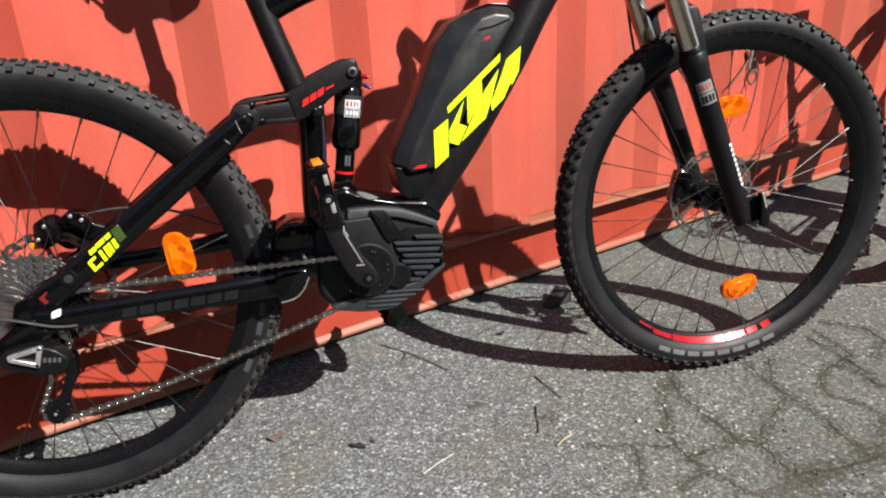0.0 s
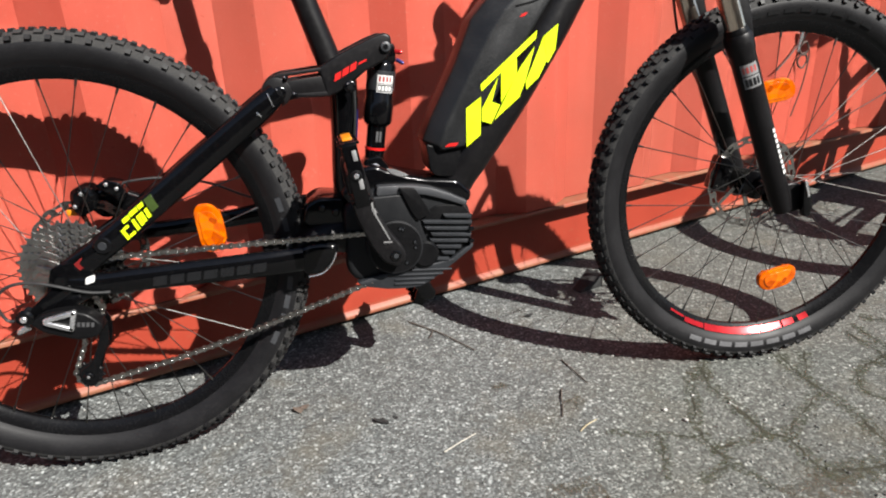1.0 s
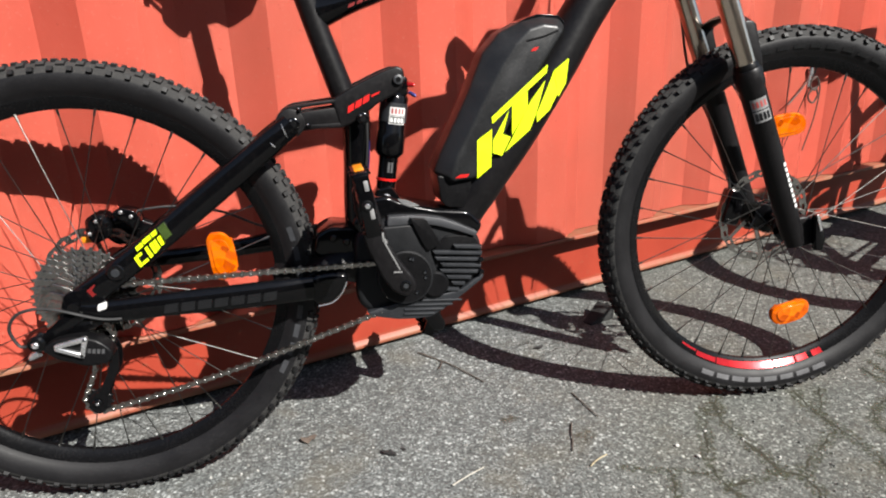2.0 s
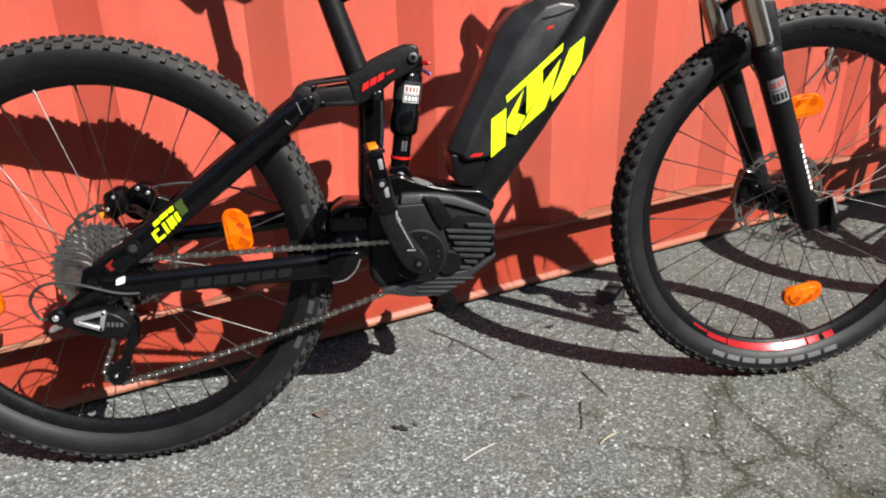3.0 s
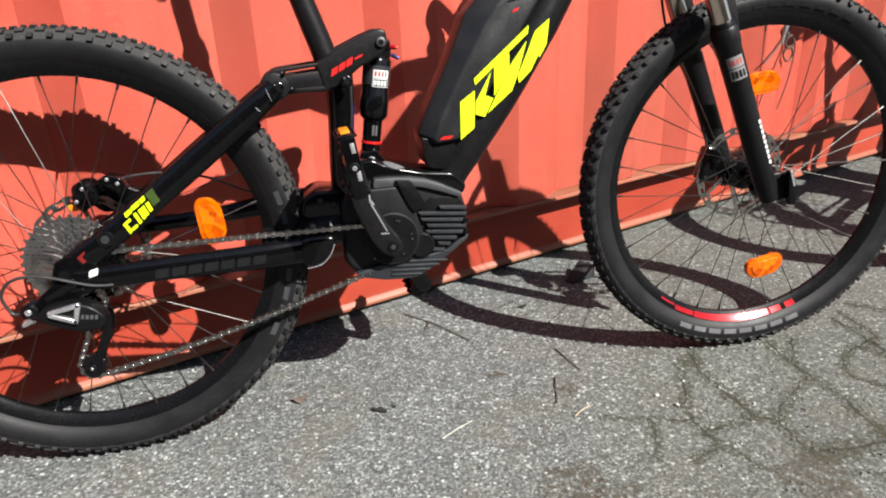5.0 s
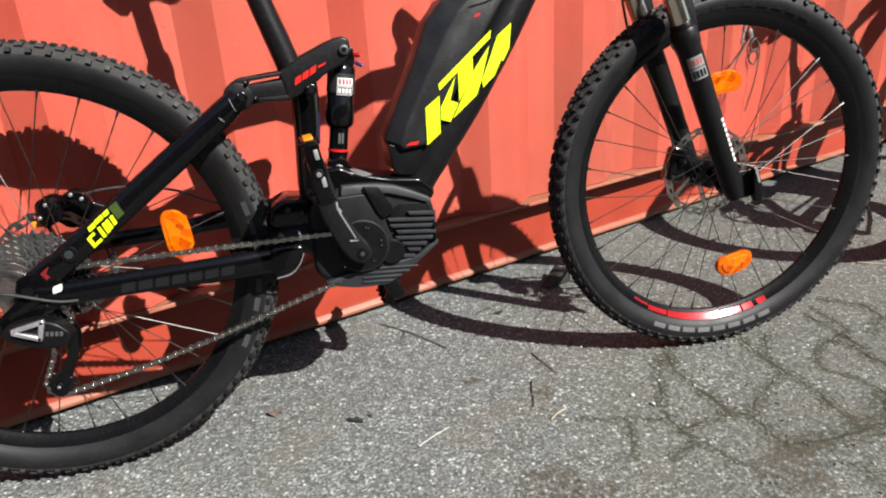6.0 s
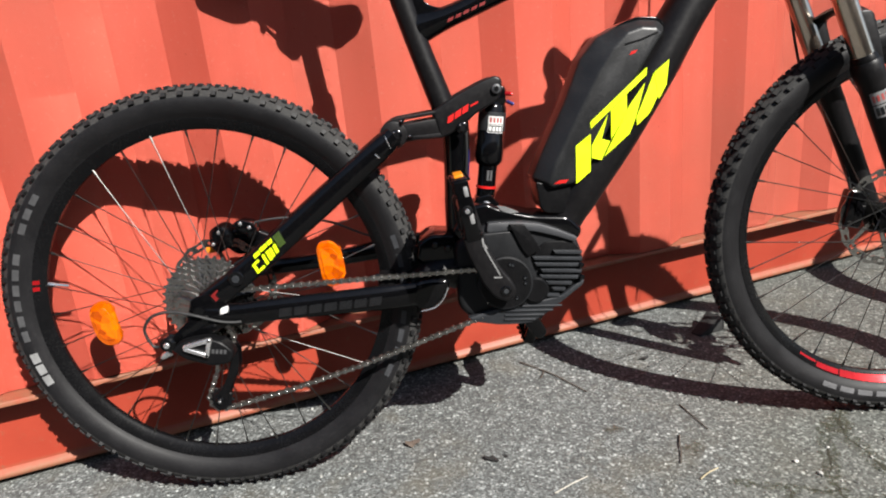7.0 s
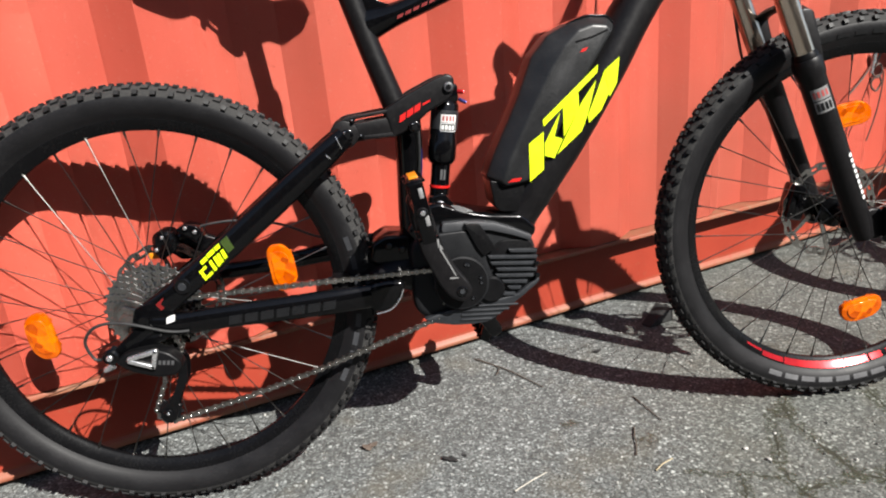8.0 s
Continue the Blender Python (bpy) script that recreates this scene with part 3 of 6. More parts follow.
# ---- shipping container ----
def shipping_container():
    """The long side of a corrugated steel container; its face is the local x axis."""
    base = tagged(new("shipping_container"), "red painted corrugated steel shipping container standing on asphalt", "container")
    base.matrix_basis = Matrix.Translation((0, WALL_Y, 0)) @ pose(0, 0, 0, 0, 0, WALL_TURN)
    x0, x1, depth, height = -2.4, 3.6, 2.3, 2.55
    pitch, slope, front, back = 0.2948, 0.063, -0.065, -0.0295
    flat = (pitch - 2 * slope) / 2
    k0 = int((x0 - RIDGE) / pitch) - 1
    line = []
    for k in range(k0, k0 + 24):
        s = RIDGE + k * pitch
        line += [(s, front), (s + flat, front), (s + flat + slope, back), (s + flat + slope + flat, back)]
    line = [(max(x0 + 0.12, min(x1 - 0.12, x)), y) for x, y in line if x0 - 0.2 < x < x1 + 0.2]
    bm = bmesh.new()
    zs = (0.188, 0.8, 1.5, height - 0.10)
    rows_ = [[bm.verts.new((x, y, z)) for x, y in line] for z in zs]
    for lo, hi in zip(rows_, rows_[1:]):
        for i in range(len(line) - 1):
            if line[i + 1][0] - line[i][0] > 1e-4:
                bm.faces.new((lo[i], lo[i + 1], hi[i + 1], hi[i]))
    bmesh.ops.solidify(bm, geom=bm.faces[:], thickness=0.002)
    folds = [e for e in bm.edges if abs(e.verts[0].co.z - e.verts[1].co.z) > 0.3 and len(e.link_faces) == 2 and e.calc_face_angle(0) > 0.3]
    bmesh.ops.bevel(bm, geom=folds, offset=0.006, segments=2, profile=0.5, affect="EDGES", clamp_overlap=True)
    part("side_panel", bm, CONTAINER_RED, base)
    # bottom rail: a pressed channel with a lip at its foot and a flange under the panel
    prof = [(-0.010, 0.015), (-0.021, 0.015), (-0.023, 0.018), (-0.023, 0.022), (-0.020, 0.026), (-0.014, 0.032), (-0.014, 0.168), (-0.022, 0.175), (-0.066, 0.176), (-0.070, 0.178), (-0.070, 0.183), (-0.068, 0.186), (0.040, 0.186), (0.040, 0.015)]
    bm = bmesh.new()
    ends = [[bm.verts.new((x, y, z)) for y, z in prof] for x in (x0, -0.9, 0.2, 1.3, 2.4, x1)]
    for a, b in zip(ends, ends[1:]):
        for i in range(len(prof)):
            bm.faces.new((a[i], a[(i + 1) % len(prof)], b[(i + 1) % len(prof)], b[i]))
    bm.faces.new(ends[0])
    bm.faces.new(ends[-1])
    part("bottom_rail", bm, RAIL_RED, base, "chipped red steel bottom rail")
    part("top_rail", boxed(((x0 + x1) / 2, 0.02, height - 0.05), (x1 - x0, 0.16, 0.10), 0.006), CONTAINER_RED, base)
    part("roof", boxed(((x0 + x1) / 2, depth / 2 + 0.02, height - 0.02), (x1 - x0 - 0.02, depth - 0.06, 0.03), 0.004), CONTAINER_RED, base)
    for x in (x0 + 0.06, x1 - 0.06):
        for y in (0.04, depth):
            part("corner_post", boxed((x, y, height / 2), (0.12, 0.13, height - 0.24), 0.008), CONTAINER_RED, base)
            part("corner_casting", boxed((x, y, 0.059), (0.17, 0.16, 0.118), 0.008), CONTAINER_RED, base)
            part("corner_casting", boxed((x, y, height - 0.06), (0.17, 0.16, 0.118), 0.008), CONTAINER_RED, base)
        part("end_panel", boxed((x, depth / 2 + 0.02, height / 2), (0.03, depth - 0.15, height - 0.2), 0.004), CONTAINER_RED, base)
    part("back_panel", boxed(((x0 + x1) / 2, depth, height / 2), (x1 - x0 - 0.26, 0.03, height - 0.2), 0.004), CONTAINER_RED, base)
    part("floor_pan", boxed(((x0 + x1) / 2, depth / 2, 0.13), (x1 - x0 - 0.3, depth - 0.2, 0.02), 0.003), RUST, base)
    return base


WALL_Y, WALL_TURN, RIDGE = 0.2430, 17.94, -0.0026
shipping_container()


# ---- the electric mountain bike ----
RR = 0.3480            # height of the axles
BASE = 1.177           # from axle to axle
LEAN_BIKE, STEER, HEAD = 4.4, -3.2, 67.5
SIDE = [(0.2880, 0.0125), (0.2960, 0.0190), (0.3050, 0.0245), (0.3140, 0.0265), (0.3230, 0.0258), (0.3305, 0.0215), (0.3360, 0.0130), (0.3385, 0.0)]


def side_y(r):
    """Half the tyre's width at radius r."""
    for (r0, y0), (r1, y1) in zip(SIDE, SIDE[1:]):
        if r0 <= r <= r1:
            return y0 + (y1 - y0) * (r - r0) / (r1 - r0)
    return SIDE[0][1]


def tyre_mesh():
    prof = [(r, -y) for r, y in SIDE] + [(r, y) for r, y in SIDE[-2::-1]]
    prof += [(0.2860, 0.0120), (0.2860, -0.0120)]
    bm = lathe(prof, 144)
    n = 82
    # rows of knobs: (turn round the section, length, width, height, step within the pitch)
    rows_ = [(62, 0.0085, 0.0080, 0.0060, 0.0), (-62, 0.0085, 0.0080, 0.0060, 0.0), (36, 0.0130, 0.0095, 0.0034, 0.45), (-36, 0.0130, 0.0095, 0.0034, 0.55),
             (14, 0.0090, 0.0060, 0.0036, 0.05), (-14, 0.0090, 0.0060, 0.0036, 0.95), (0, 0.0070, 0.0080, 0.0036, 0.5)]
    rnd = random.Random(4)
    verts, faces = [], []
    for i in range(n):
        for a, ln, wd, ht, st in rows_:
            w = 2 * math.pi * (i + st) / n
            ar = radians(a)
            # a point on the section, whose middle is at radius 0.3155
            c_r, c_y = 0.3155 + 0.0235 * math.cos(ar), 0.0258 * math.sin(ar)
            nr, ny = math.cos(ar), math.sin(ar)
            tr, ty = -ny, nr
            k = 1 + rnd.uniform(-0.08, 0.08)
            at = len(verts)
            for h, shrink in ((-0.0015, 1.0), (ht, 0.82)):
                for sl, sw in ((-1, -1), (1, -1), (1, 1), (-1, 1)):
                    r = c_r + nr * h + tr * sw * wd / 2 * shrink
                    y = c_y + ny * h + ty * sw * wd / 2 * shrink
                    ww = w + sl * ln / 2 * shrink * k / 0.345
                    verts.append((r * math.cos(ww), y, r * math.sin(ww)))
            faces += [tuple(at + q for q in f) for f in ((4, 5, 6, 7), (0, 1, 5, 4), (1, 2, 6, 5), (2, 3, 7, 6), (3, 0, 4, 7))]
    body = len(bm.faces)
    vs = [bm.verts.new(v) for v in verts]
    for i, f in enumerate(faces):
        bm.faces.new([vs[q] for q in f]).material_index = 3 if i % 5 == 0 and (i // 5) % len(rows_) > 1 else 2
    for f in bm.faces:
        if f.material_index == 0 and math.hypot(f.calc_center_median().x, f.calc_center_median().z) > 0.3240:
            f.material_index = 1
    return bm


def arc_strip(r0, r1, a0, a1, y0, y1, lift=0.0009, bm=None, seg=3):
    """A thin print on a wheel's near side, from angle a0 to a1 in degrees."""
    bm = bm or bmesh.new()
    rows_ = []
    for i in range(seg + 1):
        w = radians(a0 + (a1 - a0) * i / seg)
        rows_.append([bm.verts.new((r * math.cos(w), y - lift, r * math.sin(w))) for r, y in ((r0, y0), ((r0 + r1) / 2, -side_y((r0 + r1) / 2) if r0 > 0.290 else (y0 + y1) / 2), (r1, y1))])
    for a, b in zip(rows_, rows_[1:]):
        for j in (0, 1):
            bm.faces.new((a[j], a[j + 1], b[j + 1], b[j]))
    return bm


def lettering(name, owner, material, label, a0, a1, count, r0=0.3040, r1=0.3110, gap=0.30, skip=()):
    """Bars for the moulded words on a tyre, one to a letter."""
    step = (a1 - a0) / count
    for i in range(count):
        if i not in skip:
            s, e = a0 + step * i, a0 + step * (i + 1 - gap)
            bm = arc_strip(r0, r1, s, e, -side_y(r0), -side_y(r1))
            part(name, bm, material, owner, label)


def reflector_mesh():
    """A spoke reflector: a rounded lens with a raised rim, its long way along x."""
    out = [(-0.037, -0.012), (-0.028, -0.020), (0.022, -0.021), (0.035, -0.016), (0.038, 0.000), (0.030, 0.016), (0.012, 0.021), (-0.020, 0.020), (-0.036, 0.008)]
    bm = plate(rounded(out, 0.010, 3), -0.006, 0.006, 0.003)
    plate([(x * 0.74, z * 0.70) for x, z in rounded(out, 0.008, 2)], -0.0078, -0.005, 0.001, 1, bm)
    for k in (-0.02, 0.02):
        join(bm, boxed((k, 0.007, 0.0), (0.006, 0.006, 0.038), 0.001))
    return bm


def spoke_mesh(length):
    bm = bmesh.new()
    bow = [(0.0013 * math.sin(math.pi * k / 4), 0, length * 0.96 * k / 4) for k in range(5)]
    tube(bow, [0.00100, 0.00088, 0.00082, 0.00084, 0.0010], 7, bm, smooth=False)
    tube([(0, 0, length - 0.013), (0, 0, length)], [0.0019, 0.0021], 7, bm, smooth=False)
    return bm


def flank(r):
    """The near side of the rim's sloping flank at radius r."""
    return -0.0050 - (r - 0.2755) * 0.75


def rotor_mesh(y):
    bm = bmesh.new()
    n, t = 96, 0.0009
    radii = [0.0745, 0.0785, 0.0835, 0.0885]
    def ring(j, w):
        return radii[j] + (0.0014 * math.sin(w * 18) if j in (0, 3) else 0)
    grid = {}
    for side in (0, 1):
        for i in range(n):
            w = 2 * math.pi * i / n
            for j in range(4):
                grid[side, i, j] = bm.verts.new((ring(j, w) * math.cos(w), y + (t if side else -t), ring(j, w) * math.sin(w)))
    for i in range(n):
        k = (i + 1) % n
        for j in range(3):
            if j == 1 and i % 4 in (1, 2):
                continue
            for s in (0, 1):
                bm.faces.new([grid[s, i, j], grid[s, k, j], grid[s, k, j + 1], grid[s, i, j + 1]])
        for j in (0, 3):
            bm.faces.new([grid[0, i, j], grid[0, k, j], grid[1, k, j], grid[1, i, j]])
    return bm


TYRE = SPOKE = SHINE = None


def wheel(name, parent, m, rear):
    prof = [(0.2725, -0.0034), (0.2725, 0.0034), (0.2755, 0.0050), (0.2895, 0.0155), (0.2905, 0.0155), (0.2905, 0.0120), (0.2840, 0.0090),
            (0.2840, -0.0090), (0.2905, -0.0120), (0.2905, -0.0155), (0.2895, -0.0155), (0.2755, -0.0050)]
    w = part(name, lathe(prof, 128), RIM_BLACK, parent, "spoked wheel with a black rim and knobbly tyre", m)
    global TYRE, SPOKE, SHINE
    if TYRE is None:
        TYRE = part("tyre", tyre_mesh(), [RUBBER, TREAD, KNOB, KNOB_TOP], w, "black knobbly tyre with dusty tread")
        tyre = TYRE
    else:
        tyre = again(TYRE, w, Matrix())
    tyre.parent = w
    tyre.rotation_euler = (0, 0.21 if rear else 1.3, 0)
    # hub
    hub = [(0, -0.052), (0.010, -0.052), (0.010, -0.036), (0.030, -0.031), (0.030, -0.027), (0.016, -0.022), (0.014, 0.0), (0.016, 0.022), (0.030, 0.027), (0.030, 0.031), (0.012, 0.036), (0.010, 0.054), (0, 0.054)]
    part("hub", solid(hub, 28), GLOSS_BLACK, w)
    # crossed spokes
    for i in range(32):
        th = 2 * math.pi * (i + (0.1 if rear else 1.15)) / 32
        s = -1 if i % 2 else 1
        lead = 1 if (i // 2) % 2 else -1
        fl = th + lead * radians(64)
        a = Vector((0.0285 * math.cos(fl), s * 0.029 + lead * 0.0012, 0.0285 * math.sin(fl)))
        b = Vector((0.2765 * math.cos(th), s * 0.003, 0.2765 * math.sin(th)))
        d = b - a
        if SPOKE is None:
            SPOKE = part("spoke", spoke_mesh(d.length), STEEL, w)
            ob = SPOKE
        else:
            ob = again(SPOKE, w, Matrix())
        ob.matrix_basis = Matrix.Translation(a) @ d.to_track_quat("Z", "Y").to_matrix().to_4x4()
    # spoke reflectors: (angle, radius)
    for a, r, turn in (((11.0, 0.200, 96), (187.5, 0.186, 90)) if rear else ((95.5, 0.177, 88), (-80.0, 0.180, 88))):
        mm = Matrix.Rotation(-radians(a), 4, "Y") @ Matrix.Translation((r, -0.014, 0)) @ Matrix.Rotation(radians(turn), 4, "Y") @ Matrix.Diagonal((1.04, 1.0, 0.98, 1))
        if SHINE is None:
            SHINE = part("reflector", reflector_mesh(), REFLECTOR, w, "orange plastic spoke reflector", mm)
        else:
            again(SHINE, w, mm)
    if rear:
        lettering("letter", w, GREY_PRINT, "grey moulded letter as a bar", 187, 139, 10, 0.3055, 0.3150, 0.30, skip=(6,))
        lettering("silver_mark", w, SILVER_PRINT, "silver printed block", 191, 202.5, 3, 0.3040, 0.3160, 0.18)
        lettering("letter", w, TRIM_GREY, "grey moulded letter as a bar", -32, 16, 8, 0.3060, 0.3145, 0.30)
        for a, b in ((168.0, 169.4), (170.2, 171.6)):
            part("rim_decal", arc_strip(0.2815, 0.2838 if b - a > 3 else 0.2895, a, b, flank(0.2815), flank(0.2838 if b - a > 3 else 0.2895), 0.0005), RED_FOIL, w, "red printed rim decal")
    else:
        lettering("letter", w, TYRE_PRINT, "white moulded letter as a bar", -117.5, -67.5, 8, 0.3035, 0.3125, 0.22)
        for a, b, r0, r1 in ((-129, -122, 0.2795, 0.2830), (-121.5, -112.5, 0.2800, 0.2880), (-112, -88, 0.2790, 0.2895), (-87.3, -79, 0.2795, 0.2890), (-78, -73.5, 0.2800, 0.2890), (-71.5, -67.5, 0.2805, 0.2895)):
            part("rim_decal", arc_strip(r0, r1, a, b, flank(r0), flank(r1), 0.0005, seg=8), RED_FOIL, w, "red foil rim decal")
        lettering("letter", w, DARK_PRINT, "dark moulded letter as a bar", 62, 118, 10)
    # valve
    va = radians(169.7 if rear else 83)
    c, s = math.cos(va), math.sin(va)
    part("valve", tube([(0.275 * c, 0, 0.275 * s), (0.262 * c, 0, 0.262 * s), (0.2615 * c, 0, 0.2615 * s), (0.240 * c, 0, 0.240 * s)], [0.0035, 0.0035, 0.0024, 0.0024], 8, smooth=False), SILVER, w)
    part("brake_disc", rotor_mesh(0.047), COG_STEEL, w, "drilled steel brake disc")
    part("disc_carrier", lathe([(0.018, 0.045), (0.030, 0.045), (0.030, 0.049), (0.018, 0.049)], 24), COG_STEEL, w)
    arm = None
    for i in range(6):
        turn = Matrix.Rotation(-math.pi * i / 3, 4, "Y")
        if arm is None:
            arm = part("disc_arm", plate(capsule((0.026, 0.0), (0.0775 * math.cos(0.55), 0.0775 * math.sin(0.55)), 0.0045, 0.0030, 4), 0.0458, 0.0482, 0), COG_STEEL, w)
        else:
            again(arm, w, turn)
    return w


def gear_outline(c, teeth, r, tip=0.0034):
    out = []
    for i in range(teeth):
        for f, rr in ((0.0, r - 0.003), (0.22, r - 0.003), (0.40, r + tip - 0.003), (0.58, r + tip - 0.003), (0.78, r - 0.003)):
            w = 2 * math.pi * (i + f) / teeth
            out.append((c[0] + rr * math.cos(w), c[1] + rr * math.sin(w)))
    return out


def chain_mesh(path, pitch=0.0127):
    """Links along a path of points: pairs of plates and a roller."""
    ps = [Vector(p) for p in path]
    cum = [0.0]
    for a, b in zip(ps, ps[1:]):
        cum.append(cum[-1] + (b - a).length)
    def at(s):
        for i in range(len(ps) - 1):
            if s <= cum[i + 1]:
                return ps[i].lerp(ps[i + 1], (s - cum[i]) / max(1e-9, cum[i + 1] - cum[i]))
        return ps[-1]
    count = int(cum[-1] / pitch)
    bm = bmesh.new()
    for i in range(count):
        a, b = at(i * pitch), at((i + 1) * pitch)
        d = b - a
        rot = math.atan2(d.z, d.x)
        m = Matrix.Translation(a) @ Matrix.Rotation(-rot, 4, "Y")
        w = 0.0034 if i % 2 else 0.0022
        own = bmesh.new()
        p = pitch
        prof = [(-0.0040, 0), (-0.0028, 0.0034), (0, 0.0042), (p * 0.3, 0.0027), (p * 0.7, 0.0027), (p, 0.0042), (p + 0.0028, 0.0034), (p + 0.0040, 0),
                (p + 0.0028, -0.0034), (p, -0.0042), (p * 0.7, -0.0027), (p * 0.3, -0.0027), (0, -0.0042), (-0.0028, -0.0034)]
        for s in (-1, 1):
            plate(prof, s * w - 0.0005, s * w + 0.0005, 0, bm=own)
        plate(circle((0, 0), 0.0038, 8), -w, w, 0, bm=own)
        body = len(own.faces)
        plate(circle((0, 0), 0.0019, 8), -0.0048, 0.0048, 0.0005, 1, bm=own)
        own.faces.ensure_lookup_table()
        for f in own.faces[body:]:
            f.material_index = 1
        bmesh.ops.transform(own, matrix=m, verts=own.verts)
        join(bm, own)
    return bm


def arc_path(c, r, a0, a1, y, n=12):
    return [(c[0] + r * math.cos(radians(a0 + (a1 - a0) * i / n)), y, c[1] + r * math.sin(radians(a0 + (a1 - a0) * i / n))) for i in range(n + 1)]


def both_sides(build, *rest):
    """Builds a part on the bike's right side and again on its left."""
    for s in (-1, 1):
        build(s, *rest)


def slanted(quad, y, lift=0.0006):
    """A thin flat print in the bike's plane, facing its right side."""
    bm = bmesh.new()
    bm.faces.new([bm.verts.new((x, y - lift, z)) for x, z in quad])
    return bm


def pedal_at(parent, spot, side, tilt):
    """A cage pedal on its axle; side is -1 for the near one."""
    x, z = spot
    m = Matrix.Translation((x, side * 0.102, z)) @ Matrix.Rotation(radians(tilt), 4, "Y")
    if side > 0:
        m = m @ Matrix.Rotation(math.pi, 4, "Z")
    body = part("pedal", tube([(0, 0.0, 0), (0, -0.028, 0), (0, -0.060, 0), (0, -0.098, 0)], [0.009, 0.011, 0.010, 0.012], 14, smooth=False), PLASTIC, parent, "black cage pedal with amber reflectors", m)
    bm = bmesh.new()
    for k in (-1, 1):
        join(bm, boxed((k * 0.040, -0.058, 0), (0.008, 0.082, 0.020), 0.002))
        join(bm, boxed((0, -0.058 + k * 0.038, 0), (0.082, 0.008, 0.020), 0.002))
        join(bm, boxed((k * 0.022, -0.058, 0), (0.036, 0.010, 0.012), 0.002))
        for q in (-0.028, 0, 0.028):
            for h in (-1, 1):
                join(bm, boxed((k * 0.040, -0.058 + q, h * 0.0115), (0.004, 0.006, 0.005), 0.0008))
    part("cage", bm, GLOSS_BLACK, body)
    # two pale blocks stand in for glints on the cage's outer end
    for k in (-0.026, 0.012):
        part("cage_glint", boxed((k, -0.1005, 0.004), (0.014, 0.003, 0.006), 0.001), SILVER_PRINT, body)
    for k in (-1, 1):
        part("pedal_reflector", boxed((k * 0.0450, -0.058, 0), (0.004, 0.045, 0.013), 0.001), AMBER, body, "amber pedal reflector")
    part("end_cap", disc((0, 0), 0.0075, -0.099, -0.103), PLASTIC, body)
    part("axle_end", disc((0, 0), 0.0035, -0.103, -0.1045, 0.0005, 10), SILVER, body)
    return body


